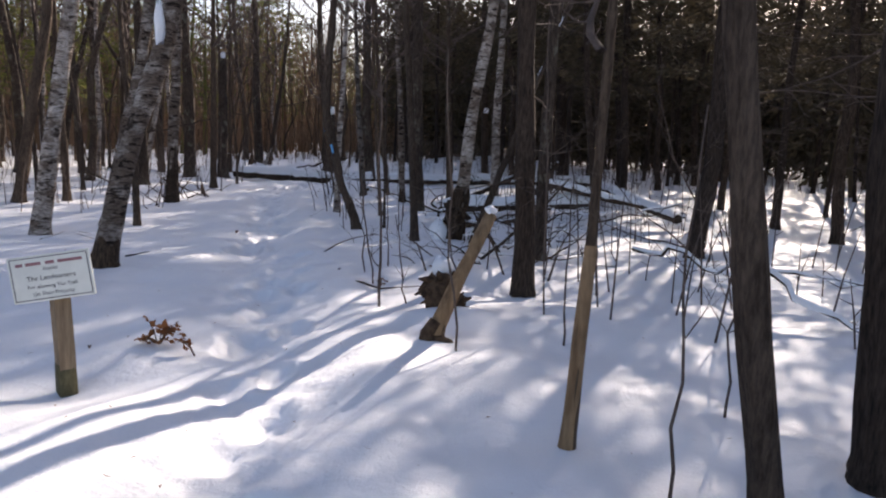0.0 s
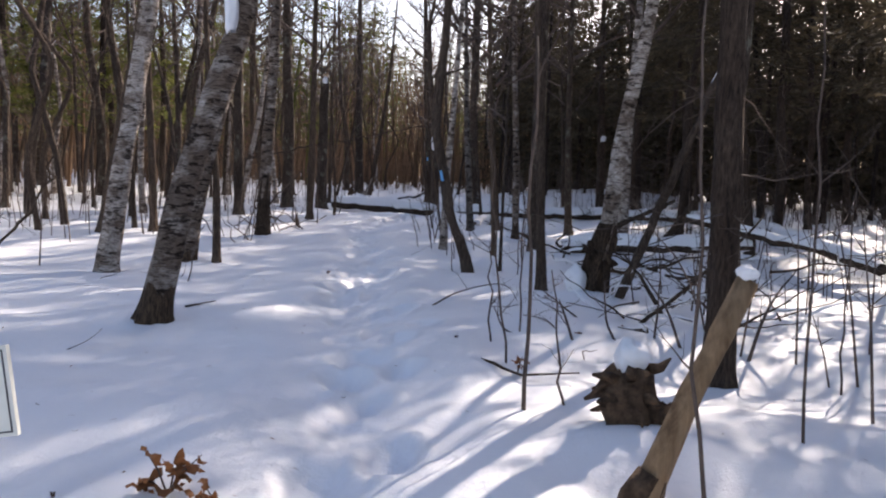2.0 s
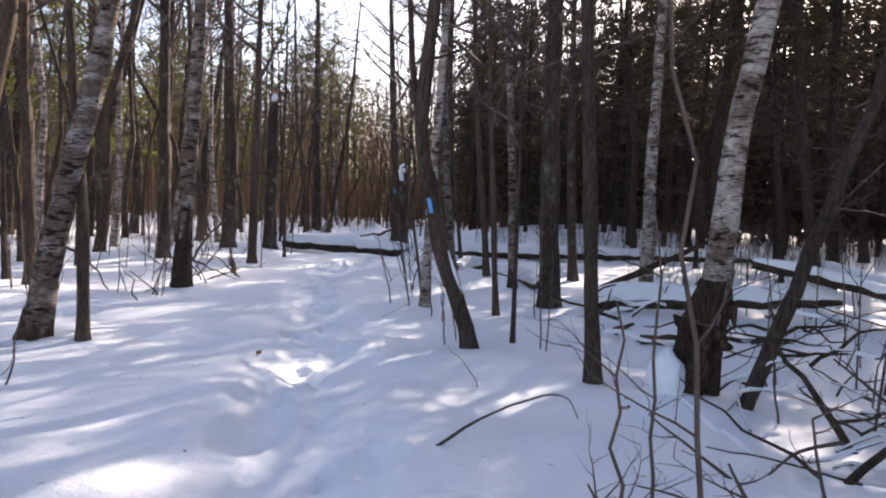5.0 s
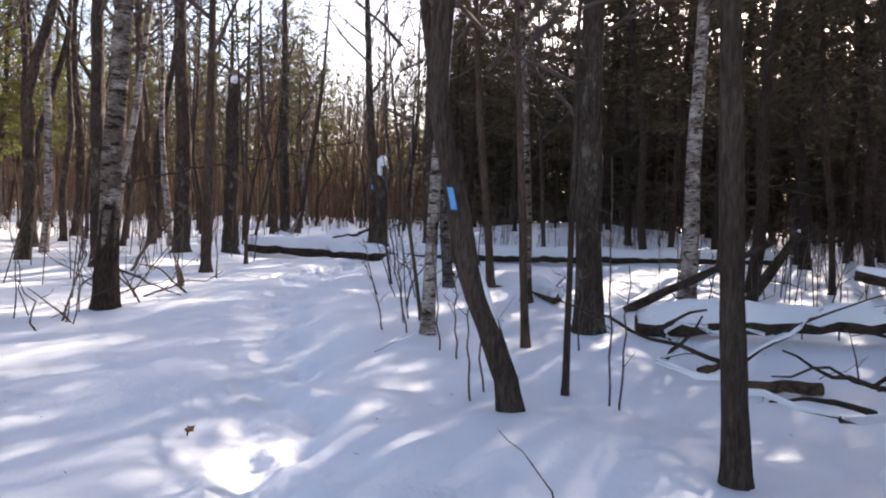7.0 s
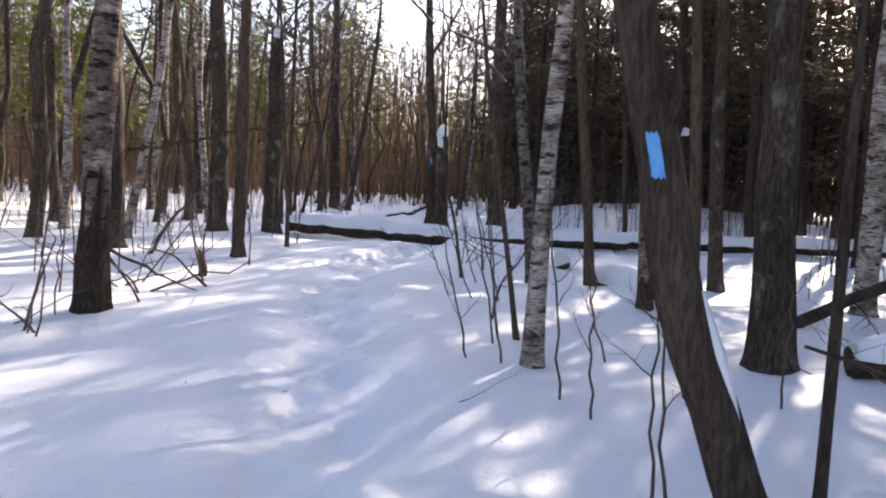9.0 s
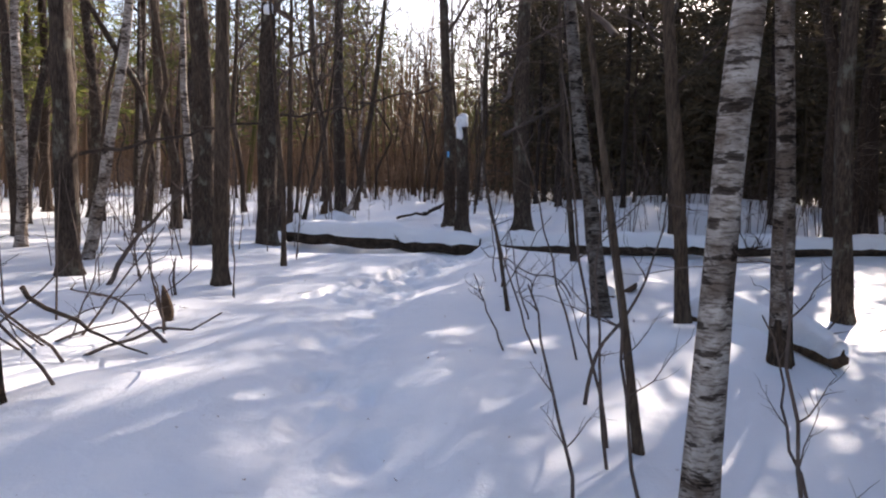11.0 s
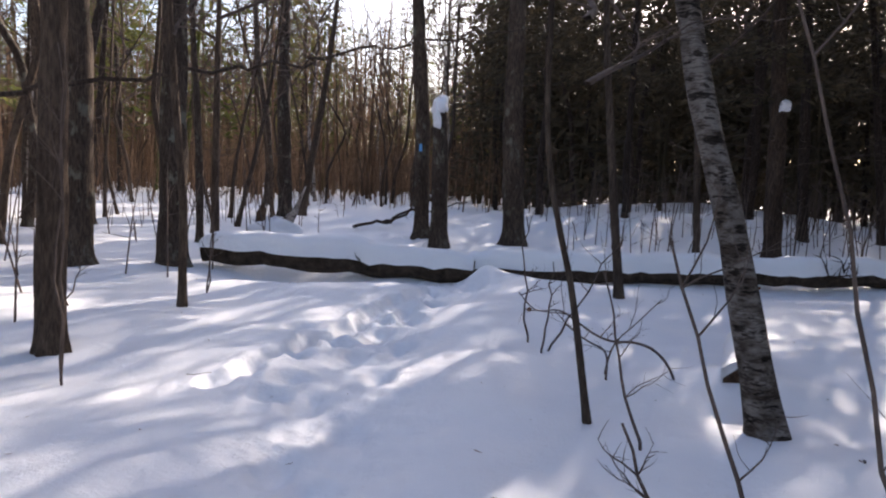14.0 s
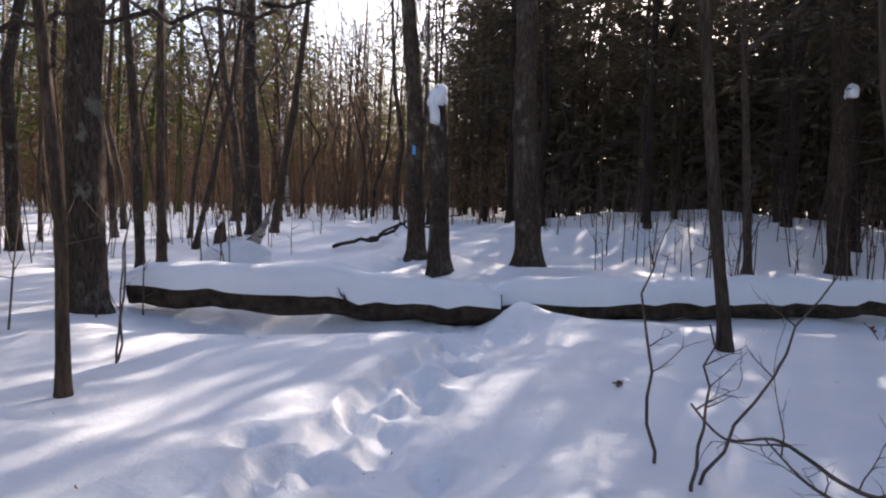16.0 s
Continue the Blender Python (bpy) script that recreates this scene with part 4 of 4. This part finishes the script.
# the birch's black rotten foot
b = Build()
b.tube([(-0.10, -0.02, -0.2), (-0.08, -0.02, 0.0), (-0.03, -0.02, 0.2), (0.01, -0.01, 0.42), (0.07, 0, 0.68), (0.09, 0, 0.82)], [0.13, 0.165, 0.16, 0.14, 0.118, 0.096], 18, 0.75, 12)
foot = part("rotten_foot", b.mesh("rotten_foot", BIRCH_FOOT), birch, "black crumbling bark and wood at the foot")
w = random.Random(14)
for k in range(12):
    a, z = w.uniform(2.6, 6.9), w.uniform(0.0, 0.7)
    c = Vector((-0.06 + 0.2 * z + 0.135 * math.cos(a), 0.135 * math.sin(a), z))
    b = Build()
    b.tube([c, c + Vector((0.06 * math.cos(a), 0.05 * math.sin(a), w.uniform(-0.04, 0.06))), c + Vector((0.10 * math.cos(a), 0.08 * math.sin(a), w.uniform(-0.12, 0.08)))], [0.05, 0.035, 0.008], 6, 0.8, k)
    part("bark_flake", b.mesh("bark_flake", BIRCH_FOOT), foot)
snow_lump(-0.02, 10.80, G(0, 10.8) + 0.10, 0.13, 0.15, 0.2, "drift of snow banked against a birch foot", 19)

# ---- saplings ----
sap_count = 0


def sapling(x, y, lean, high, r=0.0074):
    global sap_count
    sap_count += 1
    q = random.Random(sap_count)
    t = thing("sapling", x, y, G(x, y), "thin dark bare sapling standing in the snow", "sapling", "undergrowth saplings")
    top = high * q.uniform(1.15, 2.0)
    n = 9
    pts = [Vector((lean / high * top * i / n + q.gauss(0, 0.012), q.gauss(0, 0.015), -0.06 + (top + 0.06) * i / n)) for i in range(n + 1)]
    b = Build()
    b.tube(pts, [r * 1.25 * (1 - 0.6 * i / n) for i in range(n + 1)], 6)
    part("stem", b.mesh("stem", TWIG), t)
    for k in range(q.randrange(2, 5)):
        b = Build()
        i = q.randrange(3, n)
        branch(b, pts[i], (q.choice((-1, 1)) * q.uniform(0.4, 1), q.gauss(0, 0.5), q.uniform(0.3, 1.0)), q.uniform(0.2, 0.55) * top * 0.6, r * 0.5, q.random(), 1, 4)
        part("twig", b.mesh("twig", TWIG), t)

sapling(-0.86, 7.89, -0.04, 0.79)
sapling(-0.71, 7.30, -0.11, 0.93)
sapling(-0.55, 6.35, -0.03, 1.6, 0.011)
sapling(-0.32, 6.48, -0.09, 0.61)
sapling(0.10, 4.83, -0.08, 1.22)
sapling(0.90, 6.07, -0.04, 1.37)
sapling(0.91, 5.16, 0.0, 0.99)
sapling(1.70, 7.53, -0.03, 1.11)
sapling(0.98, 2.91, -0.0, 1.08)
sapling(1.60, 3.82, -0.05, 0.72)
sapling(-0.61, 8.46, -0.05, 0.9)
sapling(-0.76, 13.18, -0.04, 1.18)
sapling(0.62, 10.38, -0.09, 0.67)
sapling(-4.85, 10.49, 0.19, 0.8)
sapling(-2.56, 15.88, -0.14, 0.96)
sapling(-0.70, 13.09, 0.01, 0.73)
sapling(-1.80, 13.18, -0.03, 0.62)
sapling(-2.46, 15.39, -0.15, 0.98)
sapling(-2.71, 15.40, -0.14, 0.56)
sapling(-2.08, 14.71, -0.07, 0.71)
sapling(-1.91, 14.43, -0.05, 0.71)
sapling(-1.67, 15.72, -0.13, 0.44)
sapling(-1.71, 13.45, -0.03, 0.71)
sapling(-0.76, 14.71, -0.0, 0.45)
sapling(-6.18, 15.35, 0.23, 0.91)
sapling(-6.36, 15.97, 0.05, 0.67)
sapling(-2.53, 17.78, -0.31, 1.04)
sapling(-2.84, 17.93, -0.34, 0.9)
sapling(-3.08, 17.91, -0.16, 0.37)
sapling(-6.21, 20.07, 0.01, 1.26)
sapling(-6.05, 18.23, -0.14, 0.63)
sapling(-6.80, 19.77, 0.01, 0.45)
sapling(-6.14, 18.41, -0.17, 0.79)
sapling(-6.81, 18.01, 0.28, 0.65)
sapling(-6.26, 20.16, 0.02, 1.26)
sapling(-2.54, 16.16, -0.06, 1.02)
sapling(-3.31, 21.45, -0.03, 0.57)
sapling(-6.50, 23.13, 0.08, 0.9)
sapling(-3.21, 21.20, 0.04, 0.52)
sapling(-3.19, 21.25, 0.35, 0.58)
sapling(-2.89, 19.45, -0.16, 0.6)
sapling(-7.32, 21.95, 0.12, 0.3)
sapling(-6.47, 23.07, 0.07, 1.02)
sapling(-6.04, 15.31, 0.12, 1.03)
sapling(-6.72, 15.35, 0.03, 0.77)

# ---- the wood all round ----
q = random.Random(77)
TAKEN = [(o.location.x, o.location.y) for o in scene.objects if o.name.split(".")[0] in ("oak_tree", "slender_tree", "birch_tree", "conifer_tree")]
TAKEN += [(float(trail_x(v)), v) for v in range(-4, 48, 2)]


def free(x, y, gap):
    return all((x - a) ** 2 + (y - c) ** 2 > gap * gap for a, c in TAKEN)


def far_model(kind, r, height, seed):
    name, words, category = WORDS[kind]
    t = thing(name, 0, 0, 0, words, category, "forest trees")
    w = random.Random(seed)
    wild = 0.10 if kind == "pine" else 0.24 + 0.9 * max(0, 0.10 - r)
    ups = [(w.gauss(0, wild * 0.6), 1.4, w.gauss(0, wild * 0.6)), (w.gauss(0, wild * 1.4), 3.2, w.gauss(0, wild)), (w.gauss(0, wild * 2.2), 5.6, w.gauss(0, wild))]
    me, path, radii, torn = trunk_mesh(r, height, ups, BARKS[kind], seed, 9)
    part("trunk", me, t)
    if kind == "pine":
        part("crown", HEMLOCK[seed % 4], t, "dark green needles", "stuff")
        part("dead_twig", TWIGS[seed % 4], t, "", "stuff")
    else:
        part("crown", BARE[seed % 4] if r > 0.07 else BARE_SLIM[seed % 3], t, "", "stuff")
        part("low_twig", LOW_TWIGS[seed % 4], t, "", "stuff")
    return t


def pine_model(seed):
    t = thing("white_pine_tree", 0, 0, 0, "tall white pine with sunlit yellow-green needles", "conifer", "forest trees")
    me, path, radii, torn = trunk_mesh(0.17, 17.0, [(0.1, 5.0)], PINE, seed, 9)
    part("trunk", me, t)
    part("crown", WHITE_PINE[seed % 3], t, "yellow-green needles", "stuff")
    return t


def scatter(models, count, x0, x1, y0, y1, gap, keep=lambda x, y: True):
    placed = 0
    for _ in range(count * 14):
        if placed == count:
            return
        x, y = q.uniform(x0, x1), q.uniform(y0, y1)
        if not keep(x, y) or not free(x, y, gap):
            continue
        TAKEN.append((x, y))
        k = q.uniform(0.8, 1.2)
        m = pose(x, y, G(x, y), q.gauss(0, 2.4), q.gauss(0, 2.4), q.uniform(0, 360))
        used = models[placed % len(models)]
        if used not in FRESH:
            copy_thing(used, m)
        else:
            FRESH.remove(used)
            used.matrix_basis = m
        placed += 1


DARK = [far_model("pine", r, 15.0, 200 + i) for i, r in enumerate((0.06, 0.09, 0.11, 0.13, 0.08, 0.15, 0.10))]
BROAD = [far_model(k, r, h, 220 + i) for i, (k, r, h) in enumerate((("oak", 0.13, 14), ("maple", 0.09, 13), ("oak", 0.18, 15), ("maple", 0.06, 9), ("birch", 0.09, 12), ("maple", 0.075, 12), ("maple", 0.045, 8), ("maple", 0.035, 7), ("oak", 0.10, 13), ("maple", 0.05, 9), ("maple", 0.065, 11)))]
PINES = [pine_model(240 + i) for i in range(3)]
FRESH = set(DARK + BROAD + PINES)


def right_of(x, y):
    return x > 2.2 + 0.10 * (24 - y) if y < 24 else x > -4.0 + 0.02 * y + max(0, 33 - y) * 0.6


# dense dark stand on the sunny side
# four extra conifers first, added sunward to shade overlit patches of snow
for n, (x, y) in enumerate(((6.2, 16.2), (7.5, 18.6), (2.9, 33.2), (3.6, 35.0))):
    TAKEN.append((x, y))
    copy_thing(DARK[n % len(DARK)], pose(x, y, G(x, y), q.gauss(0, 1.5), q.gauss(0, 1.5), 40 * n))
scatter(DARK, 24, 2.4, 12, 8, 33, 1.25, right_of)
scatter(DARK, 90, -3, 30, 26, 62, 1.35, right_of)
scatter(DARK, 16, 5.0, 26, -8, 24, 2.2)
# open broadleaf wood
scatter(BROAD, 60, -20, -9.2, 9, 36, 1.2)
scatter(BROAD, 125, -42, -1.5, 31, 74, 1.2)
scatter(BROAD, 22, -26, -7, -6, 14, 2.2)
# out of view behind the camera, added for closure and shade
scatter(BROAD, 16, -14, 12, -26, -3, 3.0)
scatter(PINES, 20, -46, -14, 34, 78, 3.0)
scatter(PINES, 6, -14, 2, 62, 84, 3.0)
scatter(PINES, 20, -30, -11.5, 16, 40, 2.2)


def thicket(name, label, count, x0, x1, y0, y1, hmin, hmax, leaves, mat, seed):
    """Countless thin stems with a few dead leaves, as one mass."""
    p = random.Random(seed)
    b = Build()
    for _ in range(count):
        x, y = p.uniform(x0, x1), p.uniform(y0, y1)
        if abs(x - float(trail_x(y))) < 1.0 and y < 45:
            continue
        z, h = G(x, y) - 0.05, p.uniform(hmin, hmax)
        o, lx, ly = Vector((x, y, z)), p.gauss(0, 0.14), p.gauss(0, 0.14)
        b.tube([o, o + Vector((lx * h * 0.4, ly * h * 0.4, h * 0.5)), o + Vector((lx * h, ly * h, h))], [0.008 + 0.003 * h, 0.006 + 0.002 * h, 0.003], 3, cap=False)
        for k in range(3):
            s = p.uniform(0.3, 0.9)
            c = o + Vector((lx * h * s, ly * h * s, h * s))
            d = Vector((p.gauss(0, 1), p.gauss(0, 1), p.uniform(0.2, 1.2))).normalized() * h * p.uniform(0.15, 0.4)
            b.tube([c, c + d], [0.005, 0.002], 3, cap=False)
            for j in range(leaves):
                e = c + d * p.random() + Vector((p.gauss(0, 0.06), p.gauss(0, 0.06), p.gauss(0, 0.06)))
                al = Vector((p.gauss(0, 1), p.gauss(0, 1), p.gauss(0, 1))).normalized()
                b.quad(e, al * p.uniform(0.07, 0.13), al.orthogonal().normalized() * 0.03)
    tagged(new(name, b.mesh(name, mat, False)), label, "undergrowth", kind="stuff")


thicket("brown_thicket", "distant thicket of brown bare stems with dead leaves", 2400, -45, -2, 42, 78, 1.2, 4.2, 4, BRUSH, 1)
thicket("bare_thicket", "bare thin stems rising from snow under conifers", 700, -2, 16, 26, 46, 0.5, 1.7, 0, TWIG, 2)
thicket("near_thicket", "scattered thin bare stems and twigs in snow", 420, -20, -6.9, 10, 36, 0.4, 1.8, 0, TWIG, 3)
thicket("side_thicket", "thin bare stems among fallen wood in snow", 150, 1.2, 6, 5, 24, 0.4, 1.5, 0, TWIG, 4)


def far_wood(name, label, count, x0, x1, y0, y1, mat, spray, wide, low, high, stems, seed, keep=lambda x, y: True):
    """The depth of the forest, too far off to tell tree from tree."""
    p = random.Random(seed)
    b = Build()
    for _ in range(count):
        x, y = p.uniform(x0, x1), p.uniform(y0, y1)
        if not keep(x, y):
            continue
        z, h = G(x, y) - 0.1, p.uniform(0.75, 1.1) * high
        o = Vector((x, y, z))
        lean = Vector((p.gauss(0, 0.07), p.gauss(0, 0.05), 1))
        if stems:
            b.tube([o, o + lean * h * 0.5, o + lean * h], [stems * p.uniform(0.6, 1.4), stems * 0.7, 0.02], 5, cap=False)
        for k in range(spray):
            s = p.random()
            c = o + lean * (low + (h - low) * s)
            a = p.uniform(0, 6.28)
            reach = (2.2 * (1 - 0.6 * s)) * p.random() ** 0.7
            c = c + Vector((math.cos(a) * reach, math.sin(a) * reach, 0))
            al = Vector((math.cos(a), math.sin(a), p.gauss(0.25 if wide < 0.05 else -0.15, 0.5))).normalized()
            b.quad(c, al * p.uniform(0.5, 1.3) * (0.7 if wide > 0.05 else 1.3), al.orthogonal().normalized() * wide * p.uniform(0.6, 1.3))
    tagged(new(name, b.mesh(name, mat, False)), label, "forest", kind="stuff")


far_wood("far_conifers", "dense dark conifer wood in the distance", 420, -6, 70, 44, 105, NEEDLE, 330, 0.13, 0.5, 14, 0.10, 1, lambda x, y: x > -0.09 * y)
far_wood("young_conifers", "shaded brown understorey of young conifers", 190, -1, 34, 37, 62, NEEDLE, 170, 0.10, 0.6, 8.5, 0.05, 11, lambda x, y: x > -0.06 * y + 1.0)
far_wood("far_conifers", "dense dark conifer wood in the distance", 190, 14, 60, -10, 46, NEEDLE, 260, 0.13, 0.5, 14, 0.10, 2)
far_wood("far_broadleaf_wood", "brown leafless wood in the distance", 950, -75, 4, 52, 125, BRUSH, 125, 0.022, 0.8, 12, 0.085, 3)
far_wood("far_broadleaf_wood", "brown leafless wood in the distance", 420, -80, -22, -10, 62, BRUSH, 70, 0.022, 2.0, 12, 0.09, 4)
far_wood("far_pines", "green pines in the distance among bare trees", 135, -80, -14, 50, 120, PINE_NEEDLE, 260, 0.12, 3.0, 16, 0.14, 5)
far_wood("far_pines", "green pines in the distance among bare trees", 22, -16, 0, 95, 130, PINE_NEEDLE, 240, 0.12, 2.0, 13, 0.14, 6)
# never in view: added to close the forest behind the camera
far_wood("far_woodland", "unseen leafless wood added behind the walker", 160, -60, 60, -80, -28, BRUSH, 60, 0.022, 2.0, 12, 0.1, 7)
thicket("far_thicket", "tall brown thicket closing the distance", 2600, -60, 0, 70, 100, 2.0, 6.0, 5, BRUSH, 9)


# ---- bits fallen on the snow ----
p = random.Random(91)
b = Build()
for _ in range(420):
    x, y = p.uniform(-7, 2.5), p.uniform(1.5, 27)
    c = Vector((x, y, float(snow_height(np.array([x]), np.array([y]))[0]) + 0.006))
    a = p.uniform(0, 6.28)
    b.quad(c, Vector((math.cos(a), math.sin(a), p.uniform(-0.05, 0.25))) * p.uniform(0.01, 0.05), Vector((-math.sin(a), math.cos(a), 0.1)) * p.uniform(0.002, 0.010))
tagged(new("litter", b.mesh("litter", DRY_LEAF, False)), "scattered bark flakes and leaf bits on snow", "litter", kind="stuff")
for k in range(16):
    x, y = p.uniform(-6, 0.5), p.uniform(4, 24)
    if abs(x - float(trail_x(y))) > 0.8:
        leafy_sprig(x, y, 1, 0.03, "single dry brown leaf on the snow", 300 + k)
for k in range(22):
    x, y, a = p.uniform(-6.5, 1.5), p.uniform(4, 24), p.uniform(0, 6.28)
    if abs(x - float(trail_x(y))) > 0.7:
        log("twig", (x, y, G(x, y) - 0.01), (x + 0.4 * math.cos(a), y + 0.3 * math.sin(a), G(x, y) + p.uniform(0.02, 0.3)), p.uniform(0.003, 0.006), "thin bare twig stuck in the snow", TWIG, seed=400 + k, bend=0.05)
